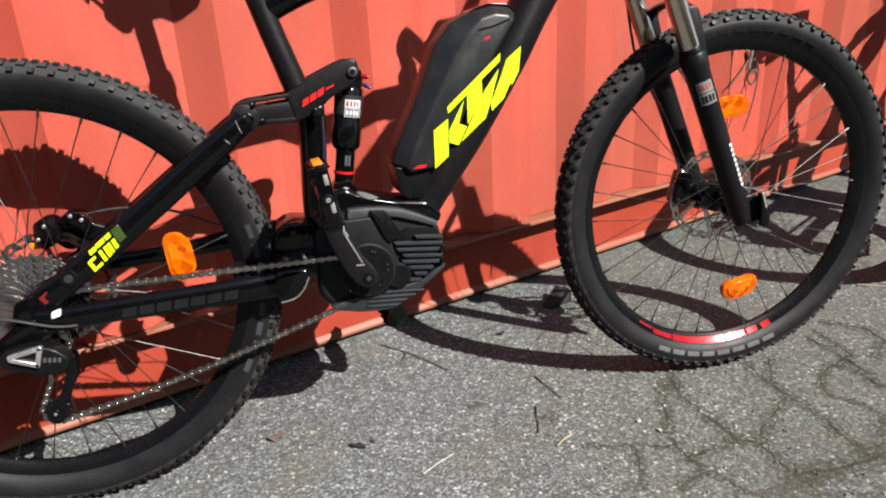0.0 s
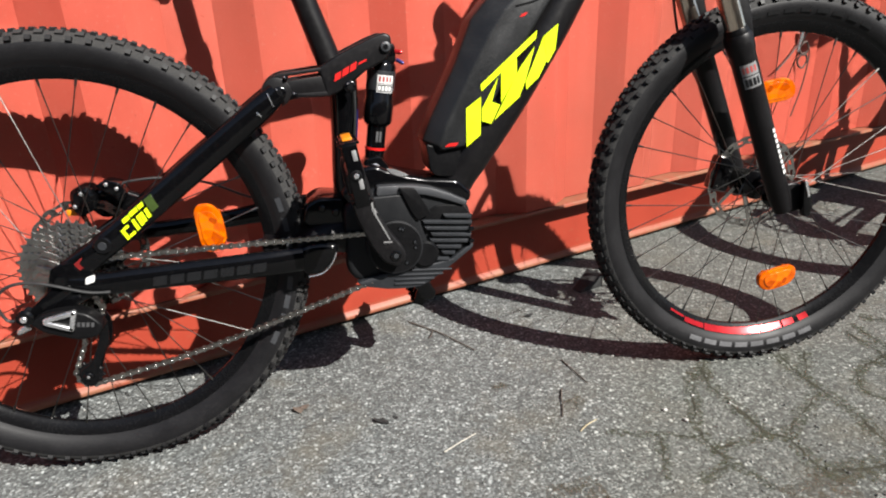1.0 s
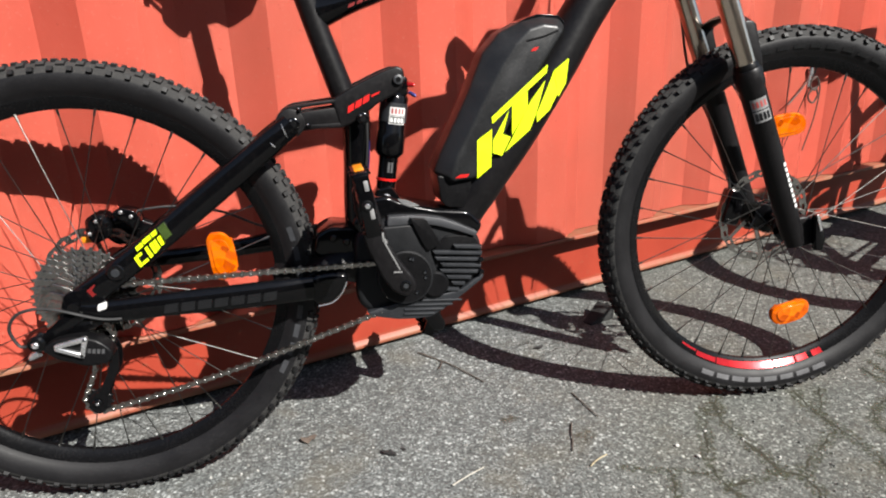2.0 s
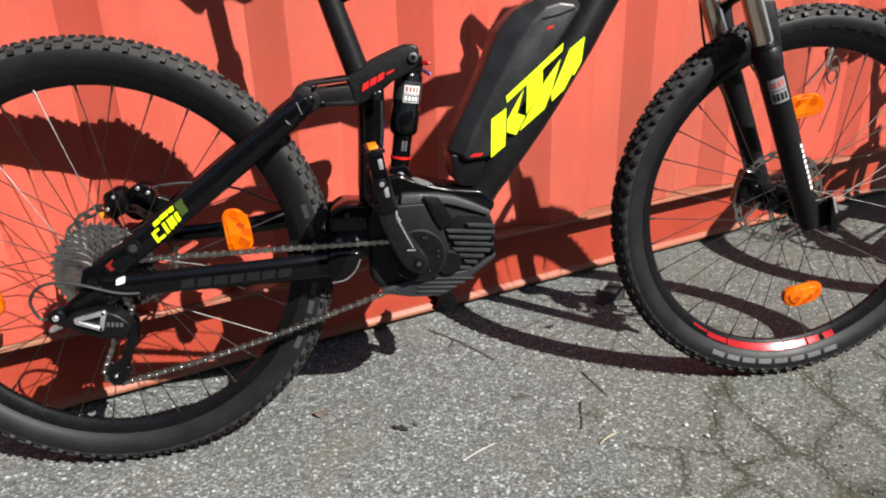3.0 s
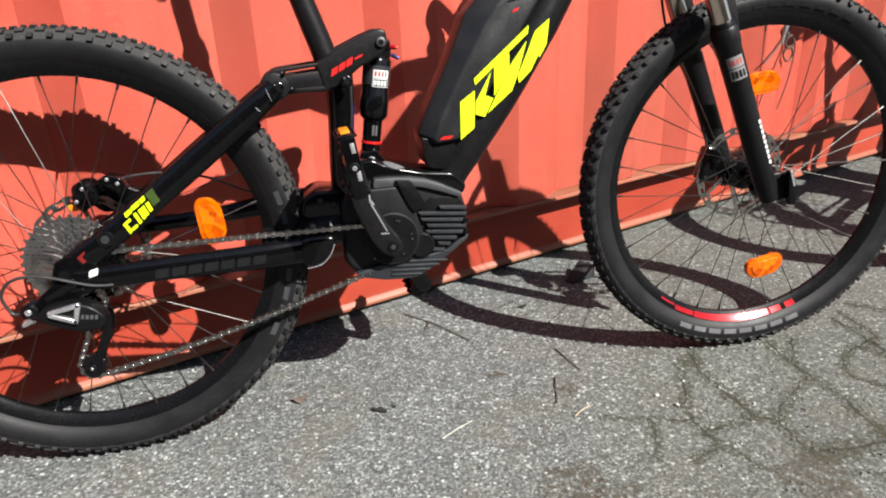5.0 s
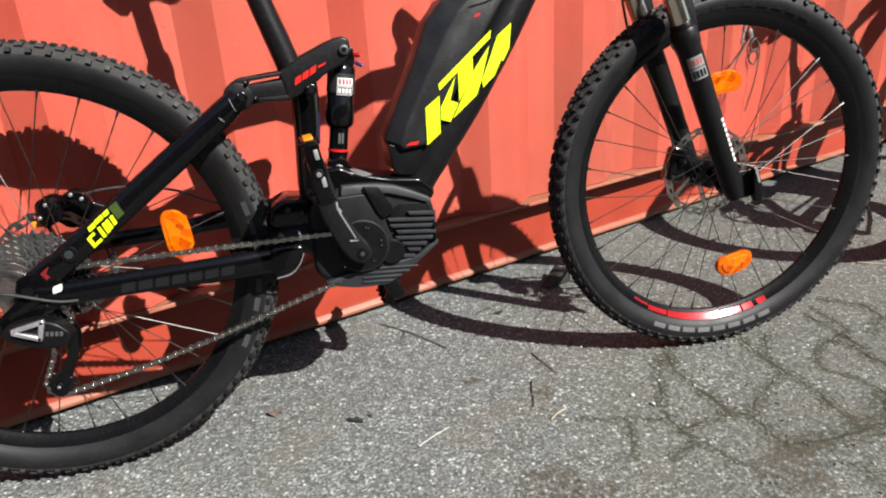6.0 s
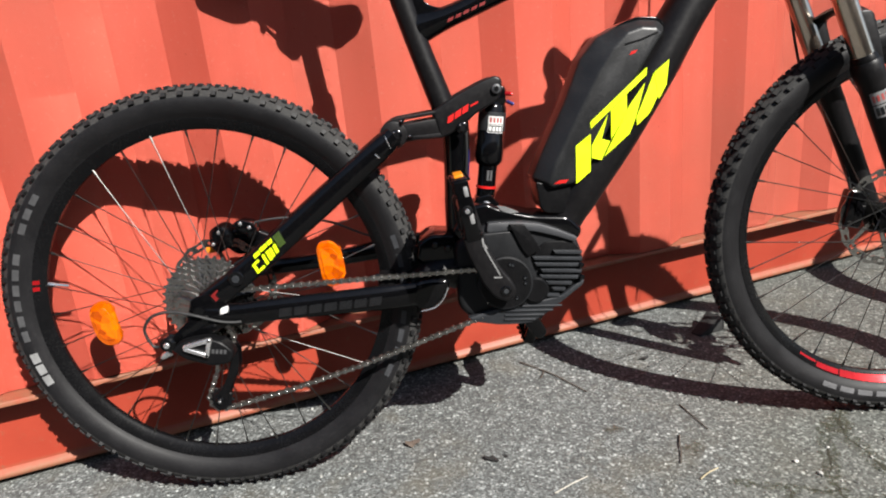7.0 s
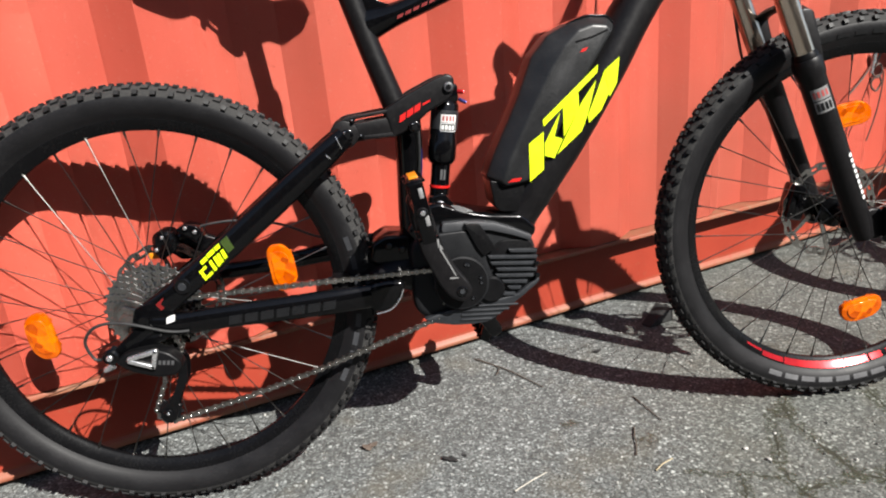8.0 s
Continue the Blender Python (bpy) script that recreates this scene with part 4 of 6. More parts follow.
def mountain_bike():
    bike = tagged(new("mountain_bike"), "black electric full-suspension mountain bike leaning on a red container", "bicycle", "parked bikes")
    FM = Matrix.Translation((BASE, 0, RR)) @ Matrix.Rotation(radians(STEER), 4, Vector((-math.cos(radians(HEAD)), 0, math.sin(radians(HEAD)))))

    # -- frame --
    part("seat_tube", tube([(0.338, 0, 0.865), (0.358, 0, 0.790), (0.378, 0, 0.715), (0.404, 0, 0.630), (0.420, 0, 0.575)], [0.0175, 0.0180, 0.0175, 0.0185, 0.020], 20), MATTE_BLACK, bike)
    part("lower_seat_tube", tube([(0.424, 0, 0.600), (0.424, 0, 0.560), (0.417, 0, 0.490), (0.413, 0, 0.415), (0.420, 0, 0.370)], [(0.022, 0.020), (0.0215, 0.022), (0.019, 0.024), (0.019, 0.028), (0.024, 0.030)], 20), GLOSS_BLACK, bike)
    part("top_tube", tube([(0.372, 0, 0.736), (0.440, 0, 0.755), (0.530, 0, 0.788), (0.720, 0, 0.850), (0.905, 0, 0.908)], [(0.026, 0.016), (0.0165, 0.018), (0.0180, 0.020), (0.021, 0.023), (0.026, 0.026)], 20), GLOSS_BLACK, bike)
    web = rounded([(0.357, 0.815), (0.352, 0.785), (0.376, 0.735), (0.455, 0.755), (0.485, 0.774), (0.425, 0.762), (0.400, 0.770), (0.378, 0.795)], 0.008)
    part("seat_tube_gusset", plate(web, -0.010, 0.010, 0.005, 3), GLOSS_BLACK, bike)
    part("down_tube", tube([(0.578, 0, 0.398), (0.590, 0, 0.424), (0.620, 0, 0.468), (0.675, 0, 0.541), (0.740, 0, 0.636), (0.806, 0, 0.738), (0.912, 0, 0.880)], [(0.030, 0.034), (0.034, 0.038), (0.037, 0.043), (0.037, 0.0455), (0.036, 0.0455), (0.034, 0.040), (0.030, 0.026)], 28), MATTE_BLACK, bike)
    part("head_tube", tube([(0.934, 0, 0.852), (0.917, 0, 0.892), (0.888, 0, 0.962)], [0.032, 0.030, 0.030], 24, smooth=False), MATTE_BLACK, bike)
    cradle = rounded([(0.402, 0.420), (0.418, 0.448), (0.440, 0.461), (0.460, 0.463), (0.478, 0.453), (0.496, 0.446), (0.536, 0.435), (0.590, 0.428), (0.612, 0.404), (0.604, 0.388), (0.565, 0.405), (0.520, 0.410), (0.450, 0.412), (0.420, 0.395)], 0.008)
    part("motor_cradle", plate(cradle, -0.040, 0.040, 0.010, 4), GLOSS_BLACK, bike, "gloss black motor cradle")
    part("shock_mount", plate(rounded([(0.440, 0.448), (0.446, 0.470), (0.470, 0.474), (0.486, 0.452), (0.470, 0.440)], 0.006), -0.019, 0.019, 0.004), GLOSS_BLACK, bike)
    part("shock_bolt", disc((0.4605, 0.4555), 0.0075, -0.020, -0.026), SILVER, bike)
    part("mount_plate", slanted(rounded([(0.475, 0.4575), (0.488, 0.4550), (0.501, 0.4490), (0.511, 0.4430), (0.496, 0.4420), (0.483, 0.4480)], 0.003), -0.0404), SILVER, bike, "bright round maker's plate")

    # -- suspension linkage --
    # three pieces round an open slot: the main arm, a thin upper bar and a lower bar, with a round joint at the stay
    arm_line = rounded([(0.388, 0.6130), (0.421, 0.631), (0.466, 0.650), (0.488, 0.657), (0.498, 0.652), (0.499, 0.634), (0.489, 0.618), (0.457, 0.604), (0.434, 0.587), (0.411, 0.574), (0.398, 0.571)], 0.006)
    upper_bar = [(0.320, 0.6050), (0.332, 0.6085), (0.395, 0.6140), (0.395, 0.6080), (0.346, 0.6040), (0.338, 0.5980)]
    lower_bar = [(0.334, 0.5960), (0.349, 0.5985), (0.398, 0.6025), (0.402, 0.5710), (0.363, 0.5715), (0.330, 0.5690)]
    def rocker_side(s):
        bm = plate(arm_line, s * 0.036 - 0.007, s * 0.036 + 0.007, 0.004, 3)
        plate(upper_bar, s * 0.036 - 0.0068, s * 0.036 + 0.0068, 0.002, 2, bm)
        plate(lower_bar, s * 0.036 - 0.0055, s * 0.036 + 0.0055, 0.003, 2, bm)
        plate(rounded([(0.340, 0.5790), (0.400, 0.5790), (0.404, 0.5725), (0.342, 0.5725)], 0.002), s * 0.0385 - 0.004, s * 0.0385 + 0.004, 0.001, 2, bm)
        plate(circle((0.326, 0.5830), 0.0215, 28), s * 0.036 - 0.0075, s * 0.036 + 0.0075, 0.003, 2, bm)
        link = part("rocker_link", bm, MATTE_BLACK, bike)
        for x, z, r in ((0.3300, 0.5815, 0.0095), (0.432, 0.5835, 0.0090), (0.4885, 0.6370, 0.0075), (0.3410, 0.6015, 0.0035), (0.352, 0.5780, 0.0035)):
            y0, y1 = s * 0.041, s * 0.0475
            part("pivot_bolt", disc((x, z), r, y0, y1), GLOSS_BLACK, link)
            if r > 0.007:
                part("bolt_ring", solid([(0, y1), (r * 0.98, y1), (r * 0.80, y1 + s * 0.0010), (0, y1 + s * 0.0010)] if s > 0 else [(0, y1 - 0.0010), (r * 0.80, y1 - 0.0010), (r * 0.98, y1), (0, y1)], 20, (x, 0, z)), TRIM_GREY if x > 0.45 else GLOSS_BLACK, link)
            part("bolt_socket", disc((x, z), r * 0.50, y1, y1 + s * 0.0018, 0.0001, 12), PLASTIC, link)
            part("bolt_glint", disc((x - r * 0.35, z + r * 0.55), 0.0013, y1, y1 + s * 0.0016, 0.0005, 8), SILVER, link)
        if s < 0:
            for a, b in ((0.4110, 0.4205), (0.4225, 0.4325), (0.4345, 0.4440)):
                k = 0.50
                def z(u):
                    return 0.592 + (u - 0.411) * k
                part("red_mark", slanted([(a - 0.001, z(a)), (b - 0.001, z(b)), (b + 0.0012, z(b) + 0.0105), (a + 0.0012, z(a) + 0.0105)], -0.0432), RED_PRINT, link, "red printed bar")
            part("red_mark", slanted([(0.447, 0.6135), (0.459, 0.6185), (0.460, 0.6215), (0.448, 0.6170)], -0.0432), RED_PRINT, link, "red printed bar")
    both_sides(rocker_side)

    def seat_stay(s):
        y = [s * 0.048, s * 0.052, s * 0.058, s * 0.068, s * 0.074, s * 0.074]
        pts = [(0.327, y[0], 0.5815), (0.290, y[1], 0.5545), (0.200, y[2], 0.4880), (0.110, y[3], 0.4230), (0.055, y[4], 0.3850), (0.012, y[5], 0.3560)]
        bm = tube(pts, [(0.016, 0.008), (0.0185, 0.010), (0.0195, 0.010), (0.0185, 0.0095), (0.018, 0.008), (0.020, 0.006)], 18)
        stay = part("seat_stay", bm, GLOSS_BLACK, bike)
        if s < 0:
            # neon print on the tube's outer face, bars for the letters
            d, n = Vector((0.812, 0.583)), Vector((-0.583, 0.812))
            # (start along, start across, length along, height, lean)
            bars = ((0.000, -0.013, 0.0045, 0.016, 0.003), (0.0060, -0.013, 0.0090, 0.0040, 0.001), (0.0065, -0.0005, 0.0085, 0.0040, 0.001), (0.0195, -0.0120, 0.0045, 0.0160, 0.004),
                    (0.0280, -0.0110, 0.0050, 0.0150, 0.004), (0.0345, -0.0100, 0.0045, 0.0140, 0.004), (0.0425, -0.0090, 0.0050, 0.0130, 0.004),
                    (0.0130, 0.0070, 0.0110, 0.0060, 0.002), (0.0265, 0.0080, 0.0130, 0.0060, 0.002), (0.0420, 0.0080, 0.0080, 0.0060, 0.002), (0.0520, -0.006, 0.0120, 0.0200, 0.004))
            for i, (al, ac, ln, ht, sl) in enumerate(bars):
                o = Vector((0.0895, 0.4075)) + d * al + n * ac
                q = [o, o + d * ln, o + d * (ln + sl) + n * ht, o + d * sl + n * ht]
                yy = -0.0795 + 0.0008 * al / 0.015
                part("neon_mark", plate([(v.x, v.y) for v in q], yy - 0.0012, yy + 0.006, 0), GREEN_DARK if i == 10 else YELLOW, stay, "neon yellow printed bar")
            part("red_mark", plate([(0.020, 0.3705), (0.032, 0.3790), (0.0385, 0.3690), (0.0265, 0.3605)], -0.0812, -0.074, 0), DULL_RED, stay, "dull red printed mark")
            # thin silver lines modelled as the glints along the joint
            part("joint_glint", tube([(0.3135, -0.0585, 0.5835), (0.3160, -0.0600, 0.5750), (0.3200, -0.0585, 0.5645)], [0.0005, 0.0009, 0.0005], 6), SILVER, stay, "silver line for a glint on the joint")
            part("joint_glint", tube([(0.2955, -0.0615, 0.5585), (0.2985, -0.0622, 0.5548), (0.3020, -0.0618, 0.5518)], [0.0006, 0.0013, 0.0006], 6), SILVER, stay, "silver line for a glint on the joint")
        part("dropout_bolt", disc((0.0634, 0.3935), 0.0125, s * 0.076, s * 0.085), GLOSS_BLACK, stay)
        part("bolt_socket", disc((0.0634, 0.3935), 0.0060, s * 0.085, s * 0.0862, 0.0002, 10), MOTOR_EDGE, stay)
    both_sides(seat_stay)

    def chain_stay(s):
        if s < 0:
            pts = [(0.000, -0.076, 0.340), (0.040, -0.075, 0.3345), (0.110, -0.070, 0.3345), (0.200, -0.066, 0.3335), (0.280, -0.062, 0.3325), (0.335, -0.058, 0.3325)]
            bm = tube(pts, [(0.015, 0.006), (0.0170, 0.008), (0.0180, 0.010), (0.0195, 0.011), (0.0205, 0.011), (0.0190, 0.008)], 18)
        else:
            # the stay on the brake's side runs higher
            pts = [(0.000, 0.076, 0.350), (0.040, 0.075, 0.366), (0.110, 0.070, 0.3700), (0.200, 0.066, 0.3750), (0.280, 0.062, 0.3830), (0.350, 0.050, 0.3900)]
            bm = tube(pts, [(0.015, 0.006), (0.0140, 0.008), (0.0135, 0.010), (0.0145, 0.011), (0.0165, 0.011), (0.0190, 0.010)], 18)
        stay = part("chain_stay", bm, GLOSS_BLACK, bike)
        if s < 0:
            for i in range(7):
                u = 0.118 + 0.0235 * i
                yy = -0.0800 + 0.0010 * i
                part("dark_mark", plate([(u, 0.3245), (u + 0.019, 0.3250), (u + 0.022, 0.3380), (u + 0.003, 0.3375)], yy - 0.0014, yy + 0.006, 0), DARK_PRINT, stay, "dark grey printed bar")
            part("white_mark", plate(rounded([(0.030, 0.339), (0.043, 0.342), (0.044, 0.352), (0.032, 0.349)], 0.002, 2), -0.0845, -0.078, 0.0006), WHITE, stay, "white plastic cable clip")
    both_sides(chain_stay)
    part("pivot_yoke", tube([(0.330, 0, 0.345), (0.370, 0, 0.355), (0.410, 0, 0.352), (0.432, 0, 0.345)], [(0.022, 0.050), (0.030, 0.050), (0.036, 0.045), (0.036, 0.040)], 22), MATTE_BLACK, bike)
    housing = plate(rounded([(0.340, 0.380), (0.346, 0.408), (0.368, 0.420), (0.410, 0.414), (0.414, 0.372), (0.350, 0.370)], 0.008), -0.034, 0.050, 0.006, 3)
    part("pivot_housing", housing, GLOSS_BLACK, bike)
    for x, z in ((0.372, 0.402), (0.392, 0.394)):
        part("housing_bolt", disc((x, z), 0.0055, -0.033, -0.038), GLOSS_BLACK, bike)
    cap = rounded([(0.318, 0.330), (0.332, 0.352), (0.365, 0.355), (0.392, 0.350), (0.382, 0.322), (0.360, 0.304), (0.336, 0.304)], 0.012)
    part("yoke_cover", plate(cap, -0.062, -0.040, 0.009, 4), GLOSS_BLACK, bike)
    part("yoke_edge", tube([(0.340, -0.062, 0.303), (0.362, -0.0625, 0.307), (0.377, -0.062, 0.320), (0.386, -0.060, 0.337)], [0.0011] * 4, 8), SILVER, bike)
    part("stay_bridge", boxed((0.290, 0, 0.350), (0.030, 0.100, 0.026), 0.006), MATTE_BLACK, bike)

    # -- rear shock --
    axis0, axis1 = Vector((0.4915, 0, 0.638)), Vector((0.4610, 0, 0.4565))
    def on_shock(t):
        p = axis0.lerp(axis1, t)
        return (p.x, p.y, p.z)
    shock = part("shock_can", tube([on_shock(t) for t in (0.10, 0.13, 0.16, 0.44, 0.45, 0.61, 0.63, 0.66)], [0.013, 0.019, 0.0218, 0.0218, 0.0228, 0.0228, 0.0215, 0.0165], 28, smooth=False), GLOSS_BLACK, bike, "gloss black air shock")
    part("shock_head", boxed((0.4925, 0, 0.626), (0.030, 0.032, 0.030), 0.006), GLOSS_BLACK, shock)
    part("shock_body", tube([on_shock(t) for t in (0.64, 0.84, 0.85, 0.98)], [0.0152, 0.0152, 0.0158, 0.0152], 24, smooth=False), GLOSS_BLACK, shock)
    part("seal_ring", tube([on_shock(t) for t in (0.842, 0.862)], [0.0166, 0.0166], 24, smooth=False), RED_PRINT, shock, "red rubber ring")
    part("shock_band", tube([on_shock(t) for t in (0.20, 0.36)], [0.0221, 0.0221], 28, smooth=False), MOTOR_EDGE, shock)
    def sticker(name, t0, t1, u, mat, owner, r=0.0212):
        bm = bmesh.new()
        d = (axis1 - axis0).normalized()
        nx = Vector((d.z, 0, -d.x)).normalized()
        if nx.x < 0:
            nx = -nx
        rows_ = []
        for t in (t0, t1):
            c = axis0.lerp(axis1, t)
            rows_.append([bm.verts.new(c + nx * r * math.sin(w) - Vector((0, 1, 0)) * r * math.cos(w)) for w in [radians(u[0] + (u[1] - u[0]) * i / 5) for i in range(6)]])
        for i in range(5):
            bm.faces.new((rows_[0][i], rows_[0][i + 1], rows_[1][i + 1], rows_[1][i]))
        part(name, bm, mat, owner)
    sticker("label", 0.235, 0.300, (-20, 46), WHITE, shock, 0.0226)
    sticker("label", 0.306, 0.375, (-20, 46), WHITE, shock, 0.0226)
    sticker("label_field", 0.312, 0.369, (-17, 43), PLASTIC, shock, 0.0228)
    for k in range(4):
        sticker("label_bar", 0.246, 0.288, (-14 + 14 * k, -6 + 14 * k), FADED_RED, shock, 0.0230)
        sticker("label_bar", 0.322, 0.360, (-15 + 14 * k, -5 + 14 * k), WHITE, shock, 0.0230)
    sticker("scale_bars", 0.70, 0.79, (-8, 6), GREY_PRINT, shock, 0.0156)
    sticker("scale_bars", 0.70, 0.79, (12, 24), GREY_PRINT, shock, 0.0156)
    part("air_valve", tube([(0.505, -0.010, 0.628), (0.514, -0.014, 0.627), (0.517, -0.015, 0.6265)], [0.0036, 0.0036, 0.002], 12, smooth=False), RED_FOIL, shock, "red shock dial")
    part("rebound_knob", tube([(0.508, -0.012, 0.616), (0.516, -0.016, 0.611), (0.518, -0.017, 0.610)], [0.003, 0.003, 0.002], 12, smooth=False), BLUE, shock, "blue shock knob")
    part("shock_cable", tube([(0.440, -0.020, 0.590), (0.437, -0.024, 0.540), (0.432, -0.024, 0.500), (0.428, -0.022, 0.440)], [0.0022] * 4, 8), HOSE, bike)
    part("blue_cable", tube([(0.441, -0.024, 0.548), (0.438, -0.026, 0.520), (0.435, -0.026, 0.500)], [0.0011] * 3, 8), BLUE, bike)

    # -- drive unit --
    body = rounded([(0.400, 0.300), (0.402, 0.400), (0.425, 0.420), (0.460, 0.431), (0.514, 0.427), (0.541, 0.421), (0.567, 0.410), (0.600, 0.392), (0.607, 0.370), (0.604, 0.322), (0.577, 0.300), (0.547, 0.280), (0.517, 0.264), (0.461, 0.265), (0.413, 0.281)], 0.012)
    motor = part("drive_unit", plate(body, -0.050, 0.050, 0.012, 4), MOTOR_GREY, bike, "dark grey electric drive unit with cooling fins")
    trim = [(0.457, 0.4335), (0.479, 0.4325), (0.514, 0.4295), (0.541, 0.4235), (0.567, 0.4125), (0.600, 0.3955), (0.594, 0.389), (0.566, 0.401), (0.531, 0.413), (0.495, 0.418), (0.455, 0.418)]
    part("top_trim", plate(rounded(trim, 0.004, 2), -0.0575, -0.040, 0.002, 2), TRIM_GREY, motor, "mid grey trim")
    guard = [(0.413, 0.281), (0.426, 0.273), (0.461, 0.2645), (0.489, 0.2620), (0.517, 0.2625), (0.547, 0.279), (0.577, 0.299), (0.605, 0.319), (0.605, 0.328), (0.567, 0.303), (0.539, 0.299), (0.483, 0.294), (0.450, 0.290)]
    part("skid_guard", plate(rounded(guard, 0.004, 2), -0.0580, -0.030, 0.004, 2), MOTOR_EDGE, motor, "mid grey ribbed guard")
    for i in range(4):
        z = 0.2705 + 0.0068 * i
        part("guard_rib", boxed((0.497 + 0.008 * i, -0.0590, z), (0.050 + 0.014 * i, 0.004, 0.0030), 0.001, Matrix.Rotation(radians(5), 4, "Y")), MOTOR_EDGE, motor)
    cover = [(0.440, 0.418), (0.495, 0.418), (0.520, 0.400), (0.530, 0.386), (0.520, 0.372), (0.528, 0.345), (0.535, 0.300), (0.500, 0.290), (0.455, 0.292), (0.432, 0.330)]
    part("side_cover", plate(rounded(cover, 0.010), -0.0590, -0.045, 0.003, 3), MOTOR_GREY, motor)
    part("cover_ridge", plate(rounded([(0.490, 0.430), (0.515, 0.426), (0.538, 0.385), (0.517, 0.3745), (0.508, 0.388)], 0.003), -0.0640, -0.050, 0.003, 2), PLASTIC, motor)
    well = [(0.522, 0.376), (0.547, 0.393), (0.565, 0.393), (0.594, 0.388), (0.605, 0.369), (0.602, 0.325), (0.587, 0.312), (0.553, 0.297), (0.534, 0.295), (0.540, 0.330)]
    part("fin_panel", plate(rounded(well, 0.005), -0.0525, -0.040, 0.002), PLASTIC, motor)
    # fins: start and end along x; they fall a little to the front
    for i, (lo, hi) in enumerate(((0.558, 0.604), (0.524, 0.604), (0.527, 0.603), (0.536, 0.602), (0.534, 0.596), (0.544, 0.585), (0.552, 0.574), (0.536, 0.564))):
        za, zb = (0.3790 - 0.0102 * i - 0.11 * (u - 0.560) for u in (lo, hi))
        fin = plate([(lo, za), (lo + 0.003, za - 0.0056), (hi - 0.001, zb - 0.0056), (hi, zb)], -0.0600, -0.050, 0.0009, 2)
        part("cooling_fin", fin, MOTOR_EDGE, motor)
    part("round_cap", disc((0.525, 0.318), 0.0215, -0.052, -0.0655, 0.003), PLASTIC, motor)
    part("chain_guard", disc((0.478, 0.336), 0.0435, -0.0585, -0.0680, 0.003, 48), PLASTIC, motor, "round black chain guard")
    part("guard_lip", lathe([(0.0405, -0.0680), (0.0432, -0.0672), (0.0432, -0.0662), (0.0405, -0.0662)], 48), MOTOR_GREY, motor, m=Matrix.Translation((0.478, 0, 0.336)))
    for w in (74, 66, 10, -6, -60):
        c = (0.478 + 0.031 * math.cos(radians(w)), 0.336 + 0.031 * math.sin(radians(w)))
        part("guard_bolt", disc(c, 0.0038, -0.067, -0.0692, 0.0008, 12), GLOSS_BLACK, motor)
        part("bolt_socket", disc(c, 0.0018, -0.0690, -0.0696, 0.0001, 8), MOTOR_EDGE, motor)
    for x, z in ((0.502, 0.299), (0.601, 0.352), (0.601, 0.332)):
        part("cover_bolt", disc((x, z), 0.004, -0.058, -0.0655, 0.001, 12), GLOSS_BLACK, motor)
    part("spindle", disc((0.474, 0.332), 0.011, -0.090, 0.090), GLOSS_BLACK, motor)

    # -- cranks and pedals --
    def crank(s, spot):
        a, b = (0.474, 0.332), spot
        y = s * 0.086
        if s < 0:
            # the near arm: wide at the spindle, bent a little towards the pedal
            line_ = rounded([(0.492, 0.330), (0.486, 0.346), (0.470, 0.368), (0.453, 0.401), (0.442, 0.450), (0.433, 0.488), (0.420, 0.496), (0.404, 0.488), (0.407, 0.452), (0.420, 0.395), (0.440, 0.346), (0.456, 0.322), (0.474, 0.313), (0.487, 0.318)], 0.008)
            bm = plate(line_, y - 0.008, y + 0.008, 0.0045, 3)
        else:
            bm = plate(capsule(a, b, 0.0185, 0.0135), y - 0.008, y + 0.008, 0.0045, 3)
        arm = part("crank_arm", bm, GLOSS_BLACK if s > 0 else MATTE_BLACK, bike, "black crank arm")
        part("crank_bolt", disc(a, 0.0085, s * 0.094, s * 0.0965), GLOSS_BLACK, arm)
        part("bolt_socket", disc(a, 0.0040, s * 0.0965, s * 0.0970, 0.0001, 8), MOTOR_EDGE, arm)
        if s < 0:
            for p0, p1, wdt in (((0.446, 0.404), (0.467, 0.358), 0.0022), ((0.4445, 0.419), (0.4450, 0.405), 0.0026), ((0.4460, 0.409), (0.4500, 0.402), 0.0032), ((0.457, 0.3555), (0.470, 0.3545), 0.0024)):
                p0, p1 = Vector(p0), Vector(p1)
                d = (p1 - p0).normalized()
                n = Vector((d.y, -d.x)) * wdt / 2
                part("white_mark", slanted([tuple(p0 - n), tuple(p1 - n), tuple(p1 + n), tuple(p0 + n)], -0.0943), SILVER_PRINT, arm, "pale grey printed line")
    crank(-1, (0.418, 0.483))
    crank(1, (0.550, 0.192))
    pedal_at(bike, (0.418, 0.483), -1, 82)
    pedal_at(bike, (0.550, 0.196), 1, 112)

    # -- battery --
    # a faceted shell: a wide slanting face runs round the flat side
    outer = ((0.537, 0.493), (0.552, 0.526), (0.594, 0.604), (0.622, 0.668), (0.650, 0.698), (0.684, 0.713), (0.715, 0.719), (0.745, 0.715), (0.756, 0.703), (0.700, 0.620), (0.632, 0.505), (0.606, 0.474), (0.556, 0.471))
    inner = ((0.560, 0.484), (0.573, 0.517), (0.613, 0.588), (0.647, 0.645), (0.671, 0.678), (0.692, 0.699), (0.715, 0.705), (0.737, 0.702), (0.744, 0.692), (0.694, 0.622), (0.626, 0.510), (0.600, 0.482), (0.566, 0.478))
    bm = bmesh.new()
    rings = [[bm.verts.new((x, y, z)) for x, z in line_] for line_, y in ((inner, -0.0465), (outer, -0.026), (outer, 0.026), (inner, 0.0465))]
    for r0, r1 in zip(rings, rings[1:]):
        for i in range(len(outer)):
            j = (i + 1) % len(outer)
            bm.faces.new((r0[i], r0[j], r1[j], r1[i]))
    bm.faces.new(rings[0])
